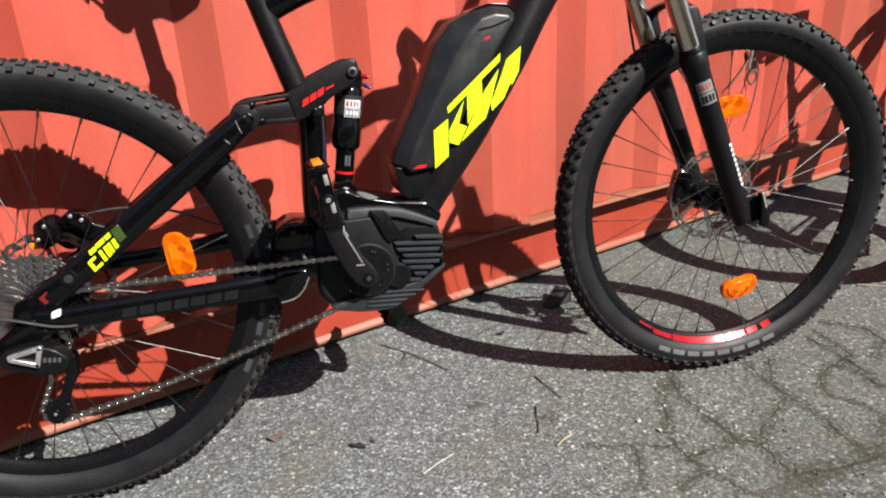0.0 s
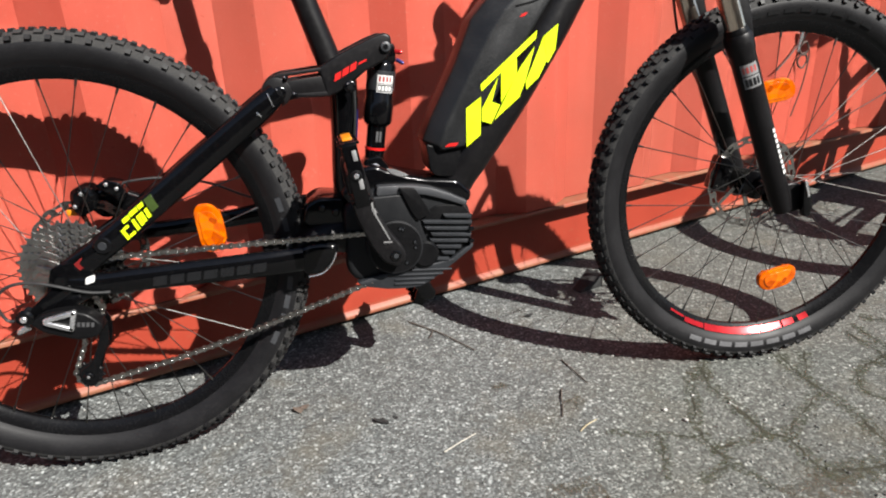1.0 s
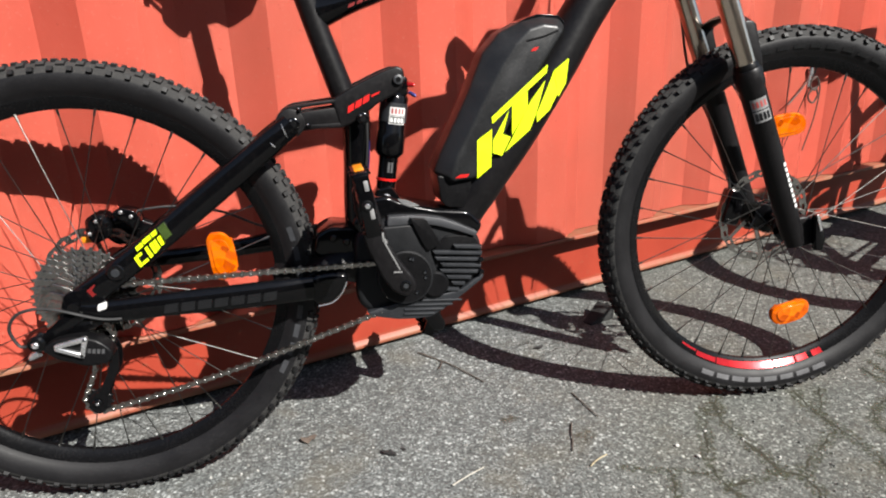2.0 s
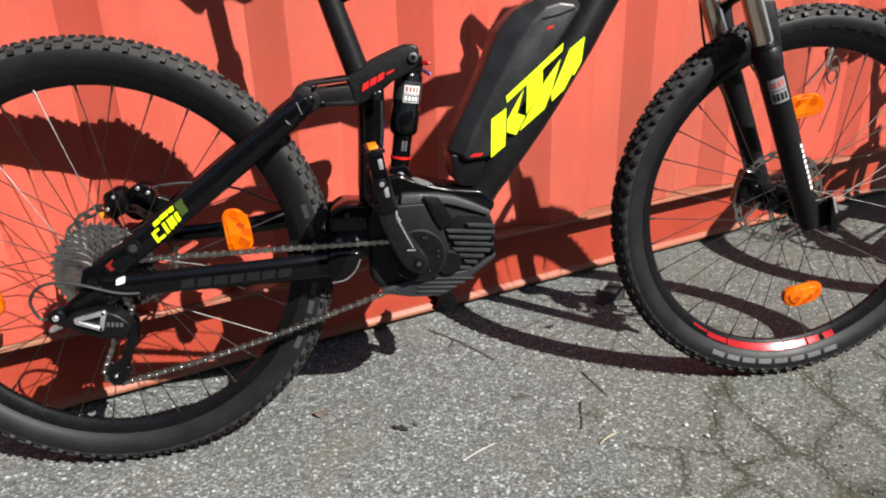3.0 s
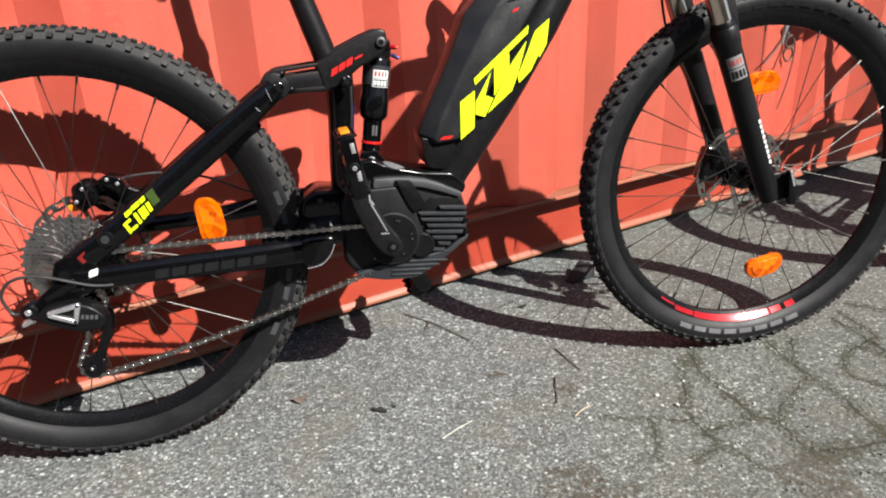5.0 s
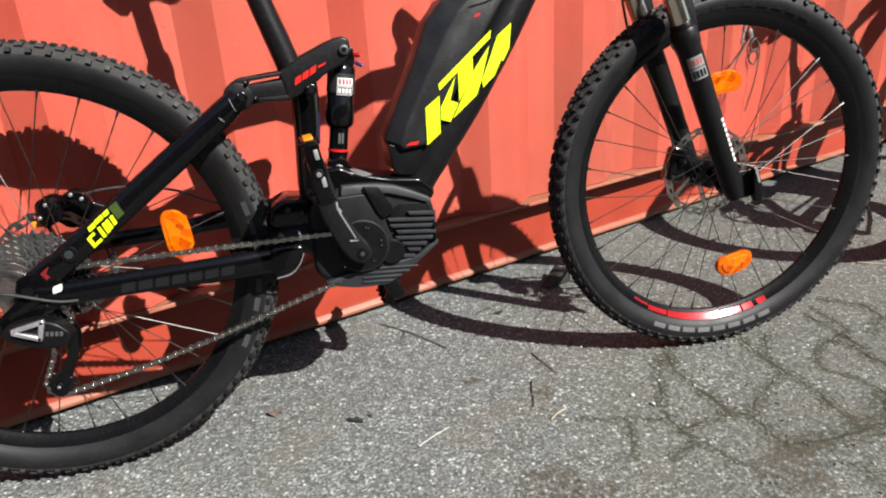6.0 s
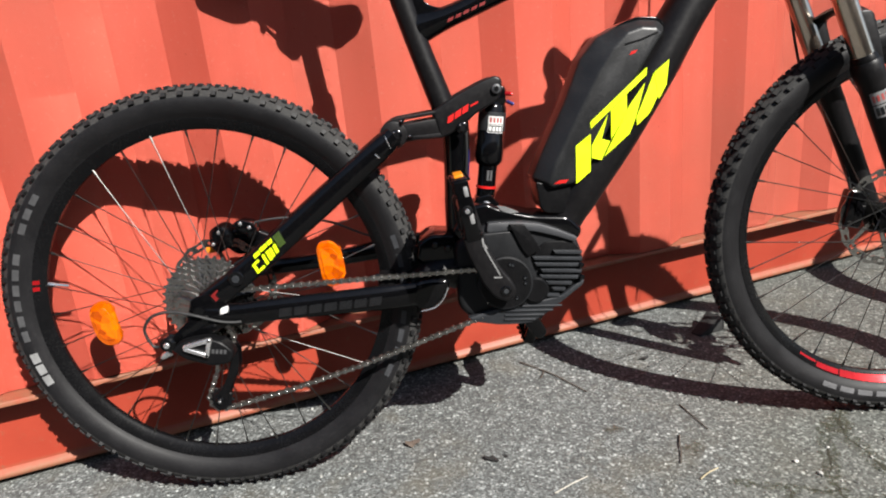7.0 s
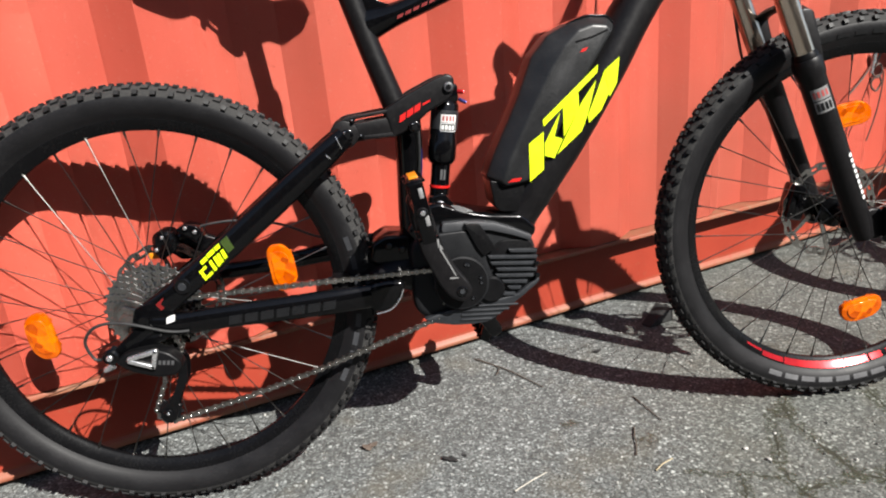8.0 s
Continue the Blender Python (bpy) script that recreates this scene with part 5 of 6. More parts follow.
    bm.faces.new(rings[-1])
    bmesh.ops.recalc_face_normals(bm, faces=bm.faces)
    pack = part("battery_pack", bevelled(bm, 0.0035, 3, 12), BATTERY_BLACK, bike, "satin black frame battery with neon yellow graphic")
    for i, (p0, p1) in enumerate((((0.687, 0.683), (0.713, 0.688)), ((0.713, 0.688), (0.738, 0.6965)))):
        p0, p1 = Vector(p0), Vector(p1)
        n = Vector((p0.y - p1.y, p1.x - p0.x)).normalized() * 0.0014
        part("lid_seam", slanted([tuple(p0 - n), tuple(p1 - n), tuple(p1 + n), tuple(p0 + n)], -0.0466), PLASTIC, pack)
    part("lid", plate(rounded([(0.655, 0.690), (0.684, 0.714), (0.712, 0.7225), (0.746, 0.719), (0.758, 0.704), (0.742, 0.698), (0.720, 0.706), (0.690, 0.698)], 0.006), -0.027, 0.027, 0.006, 3), GLOSS_BLACK, pack)
    part("socket", plate(rounded([(0.541, 0.488), (0.546, 0.446), (0.554, 0.436), (0.594, 0.431), (0.611, 0.444), (0.630, 0.488), (0.605, 0.484), (0.560, 0.482)], 0.005), -0.036, 0.036, 0.005, 3), PLASTIC, pack)
    for q in ([(0.568, 0.4830), (0.586, 0.4830), (0.591, 0.4880), (0.576, 0.4880)], [(0.693, 0.6670), (0.702, 0.6690), (0.706, 0.6740), (0.697, 0.6720)]):
        part("red_mark", plate(q, -0.0472, -0.044, 0), RED_PRINT, pack, "red printed mark")
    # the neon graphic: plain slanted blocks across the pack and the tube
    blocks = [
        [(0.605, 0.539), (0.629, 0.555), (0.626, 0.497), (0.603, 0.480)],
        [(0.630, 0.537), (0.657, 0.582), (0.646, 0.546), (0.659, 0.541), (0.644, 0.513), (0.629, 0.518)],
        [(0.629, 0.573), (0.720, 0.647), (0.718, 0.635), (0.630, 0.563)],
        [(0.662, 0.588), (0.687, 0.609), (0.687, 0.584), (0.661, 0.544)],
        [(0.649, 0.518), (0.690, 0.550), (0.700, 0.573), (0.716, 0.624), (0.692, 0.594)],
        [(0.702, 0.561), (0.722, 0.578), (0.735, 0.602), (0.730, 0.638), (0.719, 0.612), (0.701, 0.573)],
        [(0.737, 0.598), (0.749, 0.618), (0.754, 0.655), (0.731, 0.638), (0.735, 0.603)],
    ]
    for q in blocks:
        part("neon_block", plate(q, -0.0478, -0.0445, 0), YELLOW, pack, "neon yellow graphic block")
    for u, w in ((0.800, 0.010), (0.818, 0.006)):
        part("red_mark", plate([(u, 0.735), (u + w, 0.735 + w * 1.3), (u + w - 0.006, 0.752 + w), (u - 0.006, 0.748)], -0.0345, -0.028, 0), RED_PRINT, bike, "red printed mark")
    for i in range(5):
        u = 0.425 + 0.0125 * i
        part("red_mark", plate([(u, 0.7415 + 0.35 * (u - 0.425)), (u + 0.009, 0.7445 + 0.35 * (u - 0.425)), (u + 0.011, 0.7495 + 0.35 * (u - 0.425)), (u + 0.002, 0.7465 + 0.35 * (u - 0.425))], -0.0185, -0.014, 0), DULL_RED, bike, "dull red printed bar")
    part("yellow_mark", plate([(0.478, 0.774), (0.505, 0.783), (0.507, 0.788), (0.480, 0.780)], -0.0185, -0.010, 0), YELLOW, bike, "neon yellow printed bar")

    # -- rear wheel, cassette, chain --
    wheel("rear_wheel", bike, Matrix.Translation((0.005, 0, RR)), True)
    hubm = Matrix.Translation((0, 0, RR))
    cassette = part("cassette", lathe([(0.006, -0.062), (0.0165, -0.062), (0.0165, -0.026), (0.006, -0.026)], 24), COG_STEEL, bike, "ten-speed steel cassette", hubm)
    for i, teeth in enumerate((11, 13, 15, 17, 19, 21, 24, 28, 32, 36)):
        r = 0.00203 * teeth
        y = -0.0610 + 0.0037 * i
        out = gear_outline((0, 0), teeth, r + 0.001, 0.0050)
        part("sprocket", plate(out, y - 0.0009, y + 0.0009, 0.0004, 1), COG_STEEL, cassette, smooth=False)
    part("lock_ring", disc((0, 0), 0.0150, -0.062, -0.066), GLOSS_BLACK, cassette)
    part("rear_axle", tube([(0, -0.088, RR), (0, 0.088, RR)], [0.008, 0.008], 16, smooth=False), GLOSS_BLACK, bike)
    part("dropout", plate(rounded([(-0.022, 0.338), (-0.012, 0.368), (0.020, 0.376), (0.046, 0.352), (0.044, 0.322), (0.010, 0.308), (-0.020, 0.300), (-0.032, 0.318)], 0.008), -0.0805, -0.072, 0.003), GLOSS_BLACK, bike)
    part("dropout", plate(rounded([(-0.022, 0.338), (-0.012, 0.368), (0.020, 0.376), (0.046, 0.352), (0.044, 0.322), (0.010, 0.308), (-0.020, 0.330)], 0.008), 0.072, 0.0805, 0.003), GLOSS_BLACK, bike)
    part("chainring", plate(gear_outline((0.474, 0.326), 17, 0.0360), -0.0540, -0.0515, 0), COG_STEEL, bike)
    cy = -0.0570
    path = [(0.003, cy - 0.004, RR + 0.0225), (0.060, cy - 0.003, 0.3690), (0.213, cy, 0.3655), (0.440, cy + 0.004, 0.3600)]
    path += arc_path((0.474, 0.326), 0.036, 110, -70, cy + 0.0045, 10)
    path += [(0.455, cy + 0.004, 0.2840), (0.232, cy, 0.2200), (0.120, cy - 0.001, 0.1930)]
    path += arc_path((0.003, 0.193), 0.0205, -75, -215, cy - 0.004, 10)
    path += [(0.006, cy - 0.004, 0.245)]
    path += arc_path((0.022, 0.278), 0.0190, 200, 250, cy - 0.004, 2)[:1]
    path += [(0.040, cy - 0.004, 0.285), (0.034, cy - 0.004, 0.310), (0.0215, cy - 0.004, 0.338)]
    path += arc_path((0, RR), 0.0225, 330, 430, cy - 0.004, 8)
    part("chain", chain_mesh(path), [CHAIN_STEEL, PIN_STEEL], bike, "oily steel roller chain")

    # -- rear derailleur --
    mech = part("derailleur", plate(rounded([(-0.050, 0.296), (-0.030, 0.308), (0.006, 0.310), (0.030, 0.300), (0.046, 0.282), (0.038, 0.264), (0.010, 0.262), (-0.030, 0.278)], 0.008), -0.100, -0.072, 0.006, 3), PLASTIC, bike, "black rear derailleur with silver triangle")
    tri = bmesh.new()
    for a, b in (((-0.025, 0.3000), (0.013, 0.3065)), ((0.013, 0.3065), (0.006, 0.2825)), ((0.006, 0.2825), (-0.025, 0.2965))):
        plate(capsule(a, b, 0.0032, 0.0032, 5), -0.107, -0.098, 0.001, 1, tri)
    part("silver_triangle", tri, SILVER, mech, "polished silver triangle")
    part("knuckle", disc((-0.052, 0.305), 0.0120, -0.102, -0.080, 0.003), GLOSS_BLACK, mech)
    part("knuckle_bolt", disc((-0.052, 0.305), 0.0045, -0.106, -0.101, 0.001), SILVER, mech)
    part("barrel", tube([(-0.052, -0.095, 0.291), (-0.062, -0.095, 0.286), (-0.066, -0.095, 0.283)], [0.006, 0.005, 0.003], 12, smooth=False), SILVER, mech)
    part("hanger", plate(capsule((0.000, 0.336), (-0.040, 0.306), 0.012, 0.011), -0.083, -0.075, 0.003), GLOSS_BLACK, mech)
    for i in range(4):
        part("grey_mark", plate([(0.012 + 0.006 * i, 0.284 - 0.001 * i), (0.0160 + 0.006 * i, 0.2835 - 0.001 * i), (0.0175 + 0.006 * i, 0.290 - 0.001 * i), (0.0135 + 0.006 * i, 0.2905 - 0.001 * i)], -0.1008, -0.098, 0), GREY_PRINT, mech, "grey printed bar")
    cage = [(0.022, 0.298), (0.036, 0.294), (0.045, 0.272), (0.042, 0.246), (0.028, 0.222), (0.018, 0.200), (0.014, 0.180), (0.002, 0.174), (-0.010, 0.184), (-0.008, 0.202), (0.010, 0.214), (0.022, 0.236), (0.030, 0.256), (0.028, 0.274)]
    for y in (-0.0745, -0.0525):
        part("cage_plate", plate(rounded(cage, 0.006), y - 0.001, y + 0.001, 0.0005, 1), GLOSS_BLACK, mech)
    for c in ((0.022, 0.278), (0.003, 0.193)):
        part("jockey_wheel", plate(gear_outline(c, 11, 0.0195), -0.0655, -0.0600, 0.0005, 1), PLASTIC, mech)
        part("jockey_bolt", disc(c, 0.0070, -0.0755, -0.0785, 0.0012, 14), GLOSS_BLACK, mech)
        part("bolt_socket", disc(c, 0.0024, -0.0783, -0.0790, 0.0002, 8), SILVER, mech)
    part("shift_cable", tube([(0.060, -0.082, 0.324), (0.030, -0.086, 0.329), (-0.030, -0.090, 0.352), (-0.066, -0.094, 0.352), (-0.083, -0.096, 0.332), (-0.076, -0.096, 0.306), (-0.066, -0.096, 0.302)], [0.0024] * 7, 8), HOSE, bike, "black shift cable housing")

    # -- rear brake --
    caliper = part("rear_caliper", plate(rounded([(-0.004, 0.450), (0.010, 0.458), (0.026, 0.456), (0.034, 0.440), (0.030, 0.420), (0.004, 0.408), (-0.006, 0.424)], 0.006), 0.036, 0.078, 0.006, 3), GLOSS_BLACK, bike, "black disc brake caliper")
    part("caliper_lobe", disc((0.014, 0.440), 0.0165, 0.032, 0.080, 0.004), GLOSS_BLACK, caliper)
    part("caliper_lobe", plate(rounded([(0.034, 0.456), (0.050, 0.464), (0.070, 0.458), (0.078, 0.440), (0.068, 0.424), (0.058, 0.436), (0.044, 0.446)], 0.005), 0.038, 0.070, 0.004, 3), GLOSS_BLACK, caliper)
    part("caliper_bracket", plate(rounded([(0.000, 0.430), (0.030, 0.400), (0.070, 0.400), (0.090, 0.428), (0.060, 0.440)], 0.008), 0.060, 0.072, 0.003), GLOSS_BLACK, caliper)
    part("caliper_arm", tube([(0.010, 0.060, 0.435), (0.050, 0.068, 0.440), (0.085, 0.072, 0.425)], [0.009, 0.008, 0.009], 10), GLOSS_BLACK, caliper)
    for x, z in ((0.014, 0.447), (0.052, 0.458), (0.066, 0.450), (0.002, 0.428)):
        part("caliper_bolt", disc((x, z), 0.0032, 0.0345, 0.0300, 0.001, 12), SILVER, caliper)
    part("pad_tab", boxed((-0.007, 0.050, 0.4165), (0.018, 0.010, 0.011), 0.002), AMBER, caliper)
    part("brake_hose", tube([(0.060, 0.056, 0.452), (0.090, 0.058, 0.456), (0.134, 0.060, 0.455), (0.200, 0.060, 0.440), (0.260, 0.062, 0.410), (0.330, 0.050, 0.396)], [0.0022] * 6, 8), HOSE, bike)

    # -- front wheel and fork --
    wheel("front_wheel", bike, FM, False)
    d = Vector((0.150, 0, -0.385)).normalized()
    def leg(t, y):
        p = Vector((-0.1615, 0, 0.365)) + d * t
        return (p.x, y, p.z)
    def fork_leg(s):
        y = s * 0.066
        low = part("fork_lower", tube([leg(t, y) for t in (0.094, 0.099, 0.110, 0.122, 0.127, 0.270, 0.390, 0.418)], [0.0205, 0.0225, 0.0225, 0.0222, 0.0205, 0.0195, 0.0185, 0.0150], 24, smooth=False), MATTE_BLACK, bike, "matte black fork lower leg", FM)
        part("stanchion", tube([leg(t, y) for t in (-0.140, 0.104)], [0.0165, 0.0165], 24, smooth=False), CHROME, low, "polished bronze-grey stanchion")
        part("dust_seal", tube([leg(t, y) for t in (0.084, 0.090, 0.097)], [0.0175, 0.0195, 0.0200], 24, smooth=False), PLASTIC, low)
        part("axle_lug", plate(rounded([(-0.028, 0.020), (-0.004, 0.028), (0.020, 0.020), (0.022, -0.022), (0.004, -0.028), (-0.022, -0.022)], 0.007), y - 0.010, y + 0.010, 0.004, 3), MATTE_BLACK, low)
        if s < 0:
            part("axle_lever", plate(rounded([(0.006, 0.030), (0.014, 0.032), (0.029, -0.010), (0.026, -0.032), (0.013, -0.032), (0.010, -0.010)], 0.004), -0.092, -0.078, 0.003, 2), GLOSS_BLACK, low, "black quick-release axle lever")
            part("lever_glint", plate(rounded([(0.006, 0.033), (0.011, 0.033), (0.020, 0.005), (0.016, 0.003)], 0.001, 1), -0.0935, -0.090, 0.0004, 1), SILVER, low)
            # labels on the leg, bent to its round
            def wrap(t0, t1, a0, a1, mat, r=0.0203):
                bm = bmesh.new()
                nx = Vector((-d.z, 0, d.x))
                rows_ = []
                for t in (t0, t1):
                    c = Vector(leg(t, y))
                    rows_.append([bm.verts.new(c + nx * r * math.sin(w) - Vector((0, 1, 0)) * r * math.cos(w)) for w in [radians(a0 + (a1 - a0) * i / 6) for i in range(7)]])
                for i in range(6):
                    bm.faces.new((rows_[0][i], rows_[0][i + 1], rows_[1][i + 1], rows_[1][i]))
                return part("fork_label", bm, mat, low, m=None)
            tagged(wrap(0.141, 0.160, -52, 24, SILVER_PRINT, 0.0210), "white fork label")
            wrap(0.1615, 0.181, -52, 24, SILVER_PRINT, 0.0210)
            for i in range(4):
                wrap(0.1455, 0.1555, -46 + 17 * i, -36 + 17 * i, FADED_RED, 0.0212)
                wrap(0.1650, 0.1775, -46 + 17 * i, -34 + 17 * i, DARK_PRINT, 0.0212)
            for i in range(9):
                t = 0.262 + 0.0096 * i
                wrap(t, t + 0.0062, 22, 42, WHITE, 0.0203)
        else:
            part("front_caliper", boxed((-0.062, 0.056, 0.020), (0.034, 0.036, 0.066), 0.007, Matrix.Rotation(radians(14), 4, "Y")), GLOSS_BLACK, low, "black disc brake caliper")
            part("caliper_mount", boxed((-0.044, 0.066, 0.030), (0.030, 0.014, 0.060), 0.004), MATTE_BLACK, low)
            part("front_hose", tube([(-0.066, 0.056, 0.050), (-0.078, 0.062, 0.110), (-0.110, 0.076, 0.190), (-0.150, 0.080, 0.270), (-0.190, 0.060, 0.420), (-0.230, 0.040, 0.560)], [0.0025] * 6, 8), HOSE, low)
    both_sides(fork_leg)
    arch = tube([(-0.128, -0.064, 0.330), (-0.130, -0.058, 0.346), (-0.128, -0.020, 0.357), (-0.128, 0.020, 0.357), (-0.130, 0.058, 0.346), (-0.128, 0.064, 0.330)],
                [(0.012, 0.008), (0.012, 0.007), (0.011, 0.006), (0.011, 0.006), (0.012, 0.007), (0.012, 0.008)], 12)
    for s in (-1, 1):
        plate(rounded([(-0.150, 0.335), (-0.143, 0.352), (-0.124, 0.350), (-0.111, 0.306), (-0.102, 0.268), (-0.130, 0.258)], 0.007), s * 0.066 - 0.011, s * 0.066 + 0.011, 0.003, 2, arch)
    part("fork_arch", arch, MATTE_BLACK, bike, m=FM)
    crown = bmesh.new()
    join(crown, boxed(leg(-0.132, 0), (0.062, 0.178, 0.042), 0.014, Matrix.Rotation(radians(21), 4, "Y")))
    part("fork_crown", crown, GLOSS_BLACK, bike, m=FM)
    part("steerer", tube([(-0.243, 0, 0.500), (-0.300, 0, 0.650)], [0.020, 0.020], 16, smooth=False), GLOSS_BLACK, bike, m=FM)

    # -- cockpit and saddle --
    CM = FM @ Matrix.Translation((0.105, 0, 0.015))
    part("stem", tube([(-0.408, 0, 0.630), (-0.390, 0, 0.655), (-0.244, 0, 0.688)], [(0.018, 0.021), (0.017, 0.020), (0.020, 0.026)], 16), GLOSS_BLACK, bike, m=CM)
    bar = [(-0.292, -0.350, 0.712), (-0.268, -0.190, 0.714), (-0.246, -0.060, 0.690), (-0.244, 0, 0.688), (-0.246, 0.060, 0.690), (-0.268, 0.190, 0.714), (-0.292, 0.350, 0.712)]
    handlebar = part("handlebar", tube(bar, [0.011, 0.011, 0.014, 0.0155, 0.014, 0.011, 0.011], 14), GLOSS_BLACK, bike, "black riser handlebar", CM)
    for s in (-1, 1):
        part("grip", tube([(-0.293, s * 0.352, 0.712), (-0.275, s * 0.232, 0.713)], [0.0180, 0.0175], 14, smooth=False), RUBBER, handlebar)
        part("brake_lever", tube([(-0.261, s * 0.175, 0.710), (-0.221, s * 0.190, 0.686), (-0.225, s * 0.280, 0.672)], [0.013, 0.010, 0.006], 10), GLOSS_BLACK, handlebar)
    for s in (-1, 1):
        part("lever_clamp", boxed((-0.255, s * 0.150, 0.704), (0.052, 0.040, 0.034), 0.006), GLOSS_BLACK, handlebar)
        part("control_cable", tube([(-0.225, s * 0.140, 0.700), (-0.190, s * 0.080, 0.650), (-0.205, s * 0.035, 0.570), (-0.225, s * 0.022, 0.500)], [0.0030] * 4, 8), HOSE, handlebar)
    part("display", boxed((-0.268, 0, 0.712), (0.070, 0.090, 0.024), 0.006, Matrix.Rotation(radians(-20), 4, "Y")), PLASTIC, handlebar)
    part("seat_post", tube([(0.342, 0, 0.850), (0.322, 0, 0.955)], [0.0150, 0.0150], 16, smooth=False), GLOSS_BLACK, bike)
    part("seat_clamp", tube([(0.346, 0, 0.838), (0.339, 0, 0.862)], [0.0205, 0.0205], 16, smooth=False), GLOSS_BLACK, bike)
    saddle = part("saddle", tube([(0.112, 0, 0.980), (0.140, 0, 0.972), (0.190, 0, 0.966), (0.250, 0, 0.972), (0.320, 0, 0.972), (0.385, 0, 0.964), (0.412, 0, 0.954)],
                                 [(0.014, 0.045), (0.028, 0.070), (0.030, 0.068), (0.026, 0.044), (0.024, 0.027), (0.024, 0.022), (0.010, 0.010)], 18), PLASTIC, bike, "black saddle", Matrix.Translation((0.010, 0, 0.028)))
    for s in (-1, 1):
        part("saddle_rail", tube([(0.165, s * 0.022, 0.950), (0.220, s * 0.022, 0.938), (0.300, s * 0.022, 0.938), (0.365, s * 0.012, 0.955)], [0.0036] * 4, 8), STEEL, saddle)
        part("clamp_bolt", tube([(0.245 + 0.03 * s, 0, 0.940), (0.240 + 0.03 * s, 0, 0.905)], [0.004, 0.006], 8, smooth=False), GLOSS_BLACK, saddle)
    part("post_head", boxed((0.280, 0, 0.932), (0.050, 0.052, 0.028), 0.006), GLOSS_BLACK, bike, m=Matrix.Translation((0.010, 0, 0.028)))

    bike.matrix_basis = Matrix.Rotation(radians(-LEAN_BIKE), 4, "X")
    return bike


first = mountain_bike()
# the next bike of the row, parked further along the container
second = copy_thing(first, Matrix.Translation((1.998, 0.243, 0.0)) @ pose(0, 0, 0, 0, 0, 30) @ Matrix.Rotation(radians(-4.0), 4, "X"))
for o in list(second.children_recursive):
    if o.name.split(".")[0] in ("reflector", "letter", "silver_mark", "neon_mark", "neon_block"):
        bpy.data.objects.remove(o)
tagged(second, "black mountain bike parked further along the red container")


def wire_loop():
    """Two thin wire rings on a small clip, with a loose end, hung on the container's side."""
    top = new("wire_loop")
    wall = Matrix.Translation((0, WALL_Y, 0)) @ pose(0, 0, 0, 0, 0, WALL_TURN)
    top.matrix_basis = wall @ Matrix.Translation((1.866, -0.074, 0.470))
    for cz, r in ((-0.017, 0.021), (0.017, 0.019)):
        part("ring", tube([(r * math.cos(2 * math.pi * i / 16), 0.002 * math.sin(i), cz + r * math.sin(2 * math.pi * i / 16)) for i in range(17)], [0.0028] * 17, 8), WIRE, top)
    part("clip", boxed((-0.026, 0, 0.052), (0.014, 0.010, 0.030), 0.003, Matrix.Rotation(radians(-25), 4, "Y")), SILVER, top, "small bright clip")
    part("wire", tube([(-0.026, 0, 0.040), (-0.060, 0, 0.006), (-0.112, 0, -0.034)], [0.0022] * 3, 8), WIRE, top)
    part("wire", tube([(0.004, 0, 0.034), (0.030, 0.002, 0.000), (0.020, 0.002, -0.090), (-0.010, 0.004, -0.180)], [0.0020] * 4, 8), WIRE, top)
    return tagged(top, "thin brown wire loops hanging on the red container", "wire loop")


WIRE = worn("rusty brown wire", (0.0341, 0.0186, 0.0136), 0.6, scale=120, spread=0.4, bump=0.3)
wire_loop()


# ---- loose things on the asphalt ----
TWIG_BARK = worn("dry twig bark", (0.0372, 0.0279, 0.0211), 0.85, scale=120, spread=0.4, bump=0.5)
STRAW = worn("pale dry straw", (0.1984, 0.1674, 0.1054), 0.7, scale=120, spread=0.25, bump=0.3)
PALE_STALK = worn("bleached stalk", (0.2200, 0.2080, 0.1780), 0.7, scale=120, spread=0.25, bump=0.3)
PEBBLE = worn("white pebble", (0.2200, 0.2150, 0.2030), 0.7, scale=200, spread=0.2, bump=0.4)
DEAD_LEAF = worn("brown dead leaf", (0.0465, 0.0341, 0.0260), 0.8, scale=90, spread=0.4, bump=0.5)
BLACK_SCRAP = worn("black debris", (0.0036, 0.0036, 0.0034), 0.8, scale=120, spread=0.4, bump=0.5)


def twig(points, r, material, label, branch=None, name="twig"):
    bm = tube([(x, y, 0.0030 + r * 0.9 + (0.0006 if 0 < i < len(points) - 1 else 0)) for i, (x, y) in enumerate(points)], [r * (1 - 0.35 * i / len(points)) for i in range(len(points))], 7)
    ob = part(name, bm, material)
    if branch:
        part("side_shoot", tube([(x, y, 0.0030 + r + 0.002 * i) for i, (x, y) in enumerate(branch)], [r * 0.7] * len(branch), 6), material, ob)
    return tagged(ob, label, "twig")


twig([(0.540, 0.326), (0.572, 0.288), (0.600, 0.254), (0.630, 0.205), (0.653, 0.168)], 0.0016, TWIG_BARK, "thin dark forked twig lying on the asphalt", [(0.585, 0.272), (0.576, 0.246), (0.570, 0.236)])
twig([(0.812, 0.084), (0.819, 0.045), (0.829, -0.004)], 0.0015, TWIG_BARK, "short dark twig lying on the asphalt")
twig([(0.774, -0.012), (0.763, -0.040), (0.758, -0.060), (0.746, -0.090)], 0.0014, TWIG_BARK, "short bent twig lying on the asphalt")
twig([(0.760, -0.136), (0.778, -0.123), (0.799, -0.113)], 0.0013, STRAW, "short pale straw lying on the asphalt", name="straw")
twig([(0.524, -0.129), (0.555, -0.112), (0.586, -0.096)], 0.0011, PALE_STALK, "thin pale stalk lying on the asphalt", name="straw")
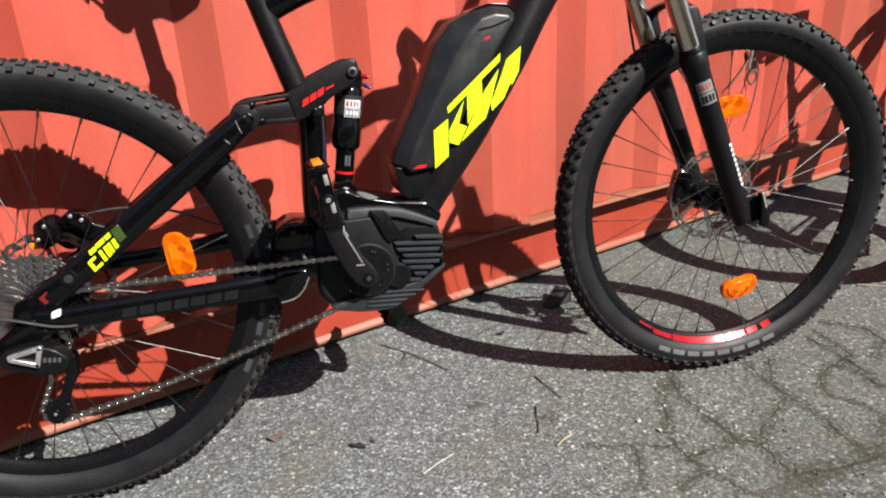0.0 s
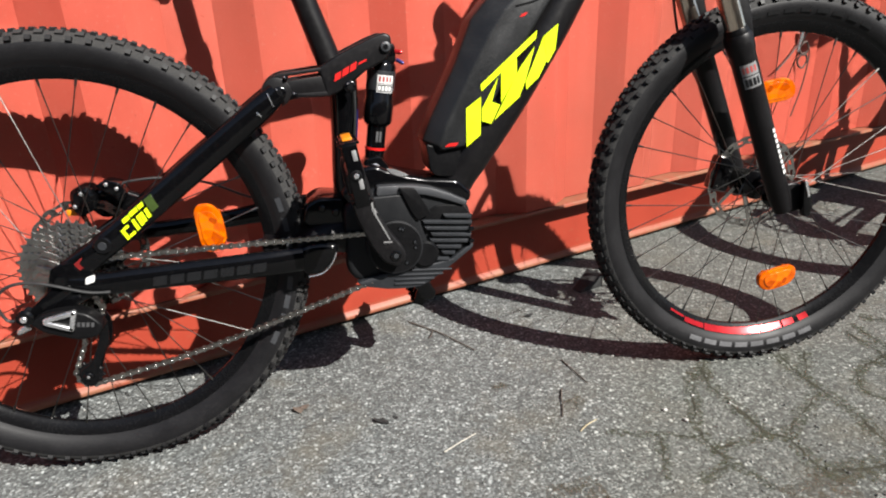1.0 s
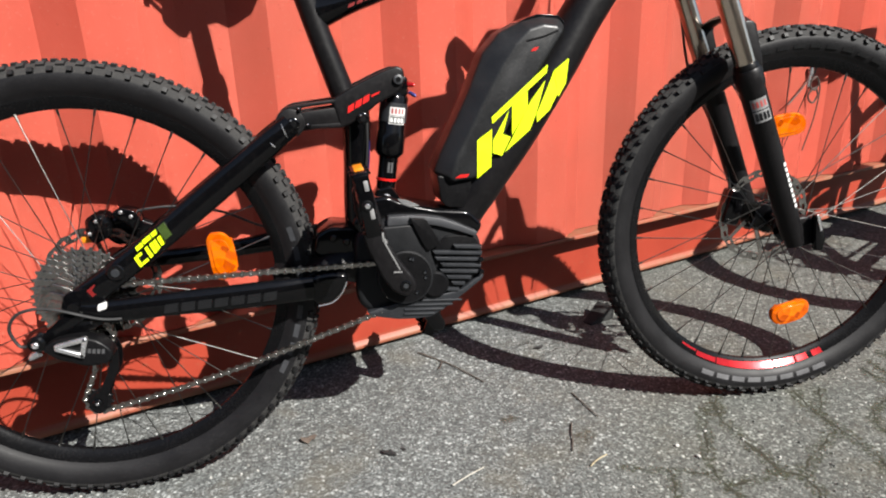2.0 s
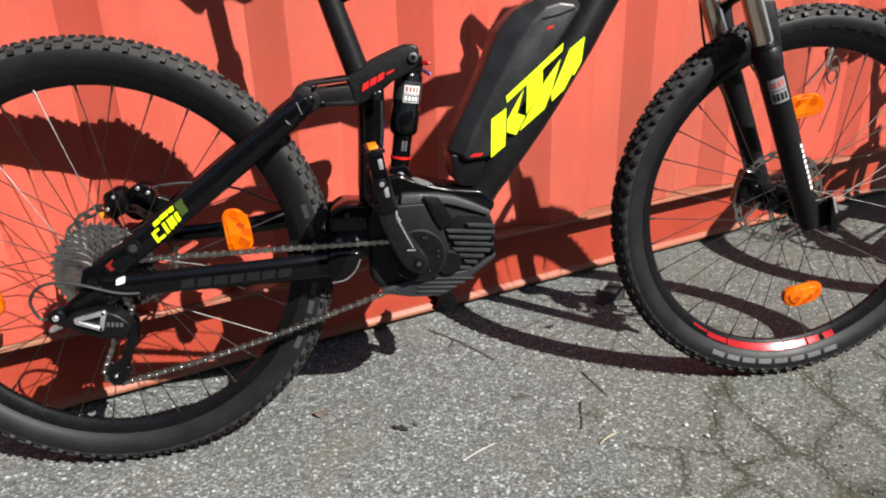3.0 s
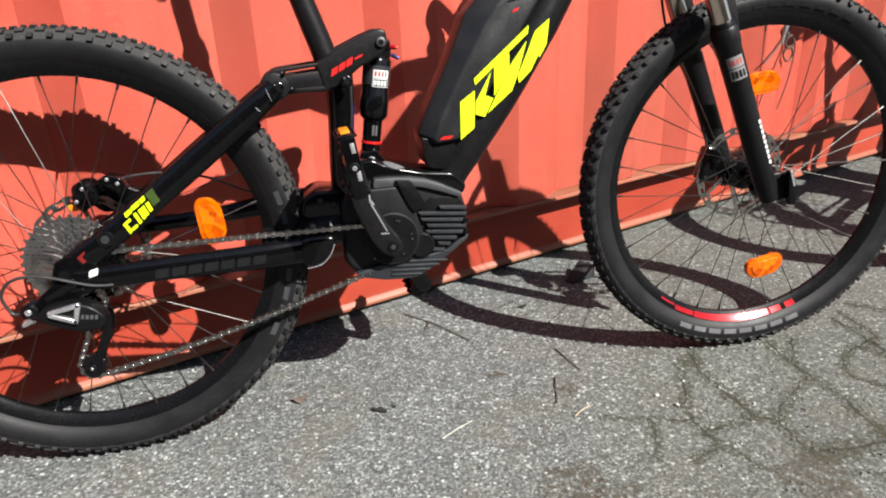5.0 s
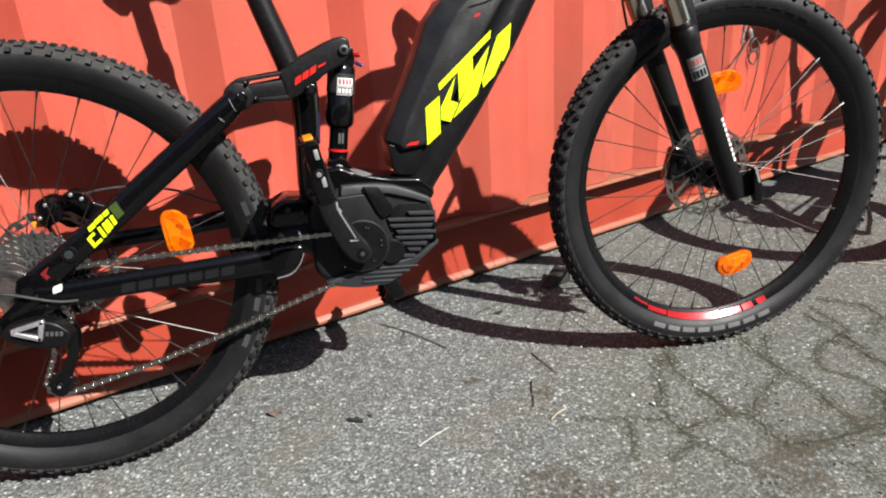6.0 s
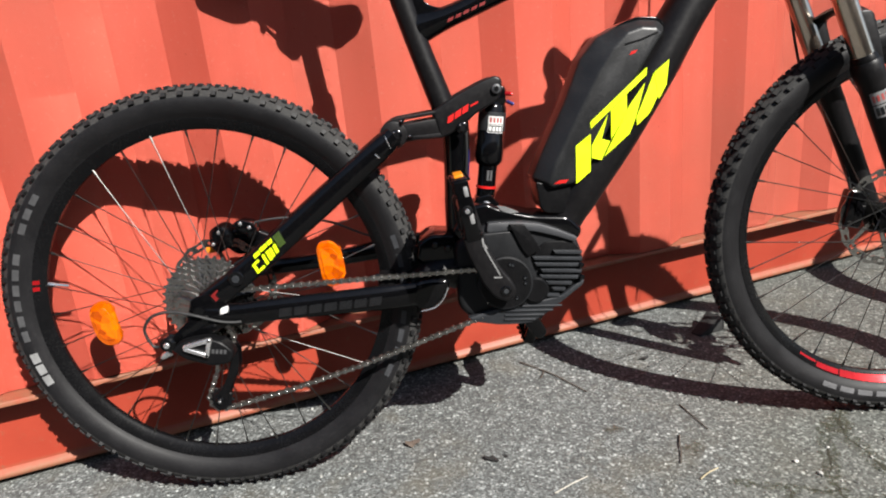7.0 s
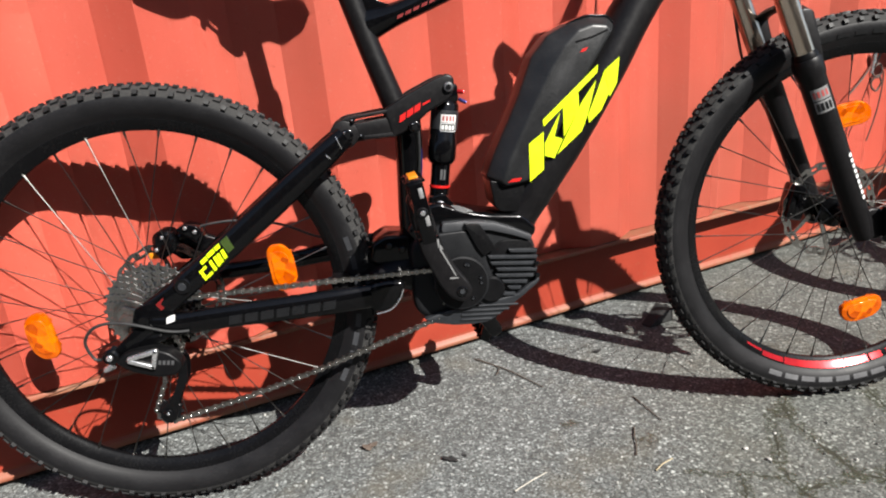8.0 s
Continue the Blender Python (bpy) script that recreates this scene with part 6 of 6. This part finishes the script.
twig([(1.735, 0.206), (1.849, 0.120), (1.930, 0.030)], 0.0011, STRAW, "long pale stalk lying on the asphalt", name="straw")
twig([(0.892, -0.405), (0.902, -0.399), (0.914, -0.404)], 0.0026, STRAW, "pale crumb of straw on the asphalt", name="straw")


def crumpled(name, spot, size, material, label, category, seed):
    """A small dry leaf or scrap, bent and torn."""
    rnd = random.Random(seed)
    bm = bmesh.new()
    n = 9
    ring = []
    mid = bm.verts.new((0, 0, size * 0.22))
    for i in range(n):
        w = 2 * math.pi * i / n
        r = size * rnd.uniform(0.55, 1.05)
        ring.append(bm.verts.new((r * math.cos(w), r * 0.6 * math.sin(w), size * rnd.uniform(0.0, 0.42))))
    for i in range(n):
        bm.faces.new((mid, ring[i], ring[(i + 1) % n]))
    bmesh.ops.subdivide_edges(bm, edges=bm.edges[:], cuts=1, use_grid_fill=True)
    for v in bm.verts:
        v.co += Vector((rnd.uniform(-1, 1), rnd.uniform(-1, 1), rnd.uniform(-0.6, 1))) * size * 0.07
        v.co.z = max(v.co.z, -0.0005)
    bmesh.ops.solidify(bm, geom=bm.faces[:], thickness=0.0012)
    ob = part(name, bm, material)
    ob.matrix_basis = Matrix.Translation((spot[0], spot[1], 0.0030)) @ Matrix.Rotation(rnd.uniform(0, 6), 4, "Z")
    return tagged(ob, label, category)


crumpled("dead_leaf", (0.294, 0.052), 0.019, DEAD_LEAF, "small curled brown dead leaf on the asphalt", "leaf", 3)
crumpled("debris", (0.433, -0.020), 0.016, BLACK_SCRAP, "small black scrap lying on the asphalt", "debris", 5)
crumpled("debris", (0.459, -0.014), 0.007, BLACK_SCRAP, "tiny black crumb lying on the asphalt", "debris", 8)
wedge_mesh = boxed((0, 0, 0.016), (0.070, 0.050, 0.034), 0.004)
for v in wedge_mesh.verts:
    k = min(1.0, max(0.12, (v.co.x + 0.036) / 0.055))
    v.co.z = 0.0 + v.co.z * k
    v.co.y *= 0.45 + 0.55 * k
wedge = part("rubber_wedge", wedge_mesh, BLACK_SCRAP)
wedge.matrix_basis = Matrix.Translation((0.992, 0.385, 0.0015)) @ Matrix.Rotation(radians(28), 4, "Z")
tagged(wedge, "small black rubber wedge lying on the asphalt", "wedge")
crumpled("dead_leaf", (1.045, 0.440), 0.022, BLACK_SCRAP, "dark dry leaf in the bike's shadow", "leaf", 12)
crumpled("dead_leaf", (0.810, 0.281), 0.014, BLACK_SCRAP, "small dark leaf on the asphalt", "leaf", 13)
crumpled("dead_leaf", (1.434, -0.085), 0.010, DEAD_LEAF, "tiny curled brown leaf on the asphalt", "leaf", 14)


def pebble(spot, r, turn, label):
    bm = bmesh.new()
    bmesh.ops.create_icosphere(bm, subdivisions=2, radius=r)
    for v in bm.verts:
        v.co *= 1 + 0.35 * noise.noise(v.co * 160 + Vector((turn, 0, 0)))
        v.co.y *= 0.62
        v.co.z *= 0.55
    ob = part("pebble", bm, PEBBLE)
    ob.matrix_basis = Matrix.Translation((spot[0], spot[1], 0.0020 + r * 0.4)) @ Matrix.Rotation(turn, 4, "Z")
    return tagged(ob, label, "pebble", "white pebbles")


pebble((0.997, -0.091), 0.0034, 0.4, "tiny round white pebble on cracked asphalt")
pebble((0.927, -0.118), 0.0050, 0.2, "small flat white pebble on cracked asphalt")
pebble((0.947, -0.154), 0.0052, 2.3, "small long white pebble on cracked asphalt")


def stone_chips():
    """Loose and half-sunk chips of the asphalt's stone."""
    rnd = random.Random(21)
    verts, faces = [], []
    for _ in range(3600):
        x, y = rnd.uniform(-0.55, 2.1), rnd.uniform(-0.75, 0.55)
        r = rnd.choice((0.0016, 0.0020, 0.0026, 0.0034))
        a = rnd.uniform(0, 6.3)
        at = len(verts)
        k = rnd.uniform(0.6, 1.0)
        for i in range(5):
            w = a + 2 * math.pi * i / 5 + rnd.uniform(-0.3, 0.3)
            verts.append((x + r * math.cos(w), y + r * k * math.sin(w), -0.0010))
        for i in range(5):
            w = a + 2 * math.pi * i / 5 + rnd.uniform(-0.2, 0.2)
            verts.append((x + 0.62 * r * math.cos(w), y + 0.62 * r * k * math.sin(w), 0.0012 + r * rnd.uniform(0.45, 0.85)))
        for i in range(5):
            j = (i + 1) % 5
            faces.append((at + i, at + j, at + 5 + j, at + 5 + i))
        faces.append(tuple(at + 5 + i for i in range(5)))
    me = bpy.data.meshes.new("stone_chips")
    me.from_pydata(verts, [], faces)
    me.materials.append(CHIP_MATERIAL)
    return tagged(new("stone_chips", me), "pale stone chips set loosely in the asphalt", "gravel", kind="stuff")


def chip_material():
    m = Mat("stone chip", (0.1240, 0.1240, 0.1178), 0.9, spec=0.3)
    geo = m.n("ShaderNodeNewGeometry")
    col = m.ramp(geo.outputs["Random Per Island"], [(0.0, (0.0434, 0.0446, 0.0415)), (0.45, (0.0744, 0.0756, 0.0701)), (0.85, (0.1240, 0.1252, 0.1159)), (1.0, (0.2728, 0.2728, 0.2542))])
    fine = m.noise(500, 3)
    m.color(m.mix(m.math("MULTIPLY", fine, 0.35), col, (0.0496, 0.0496, 0.0465)))
    m.bump(fine, 0.4, 0.0005)
    return m.m


CHIP_MATERIAL = chip_material()
stone_chips()
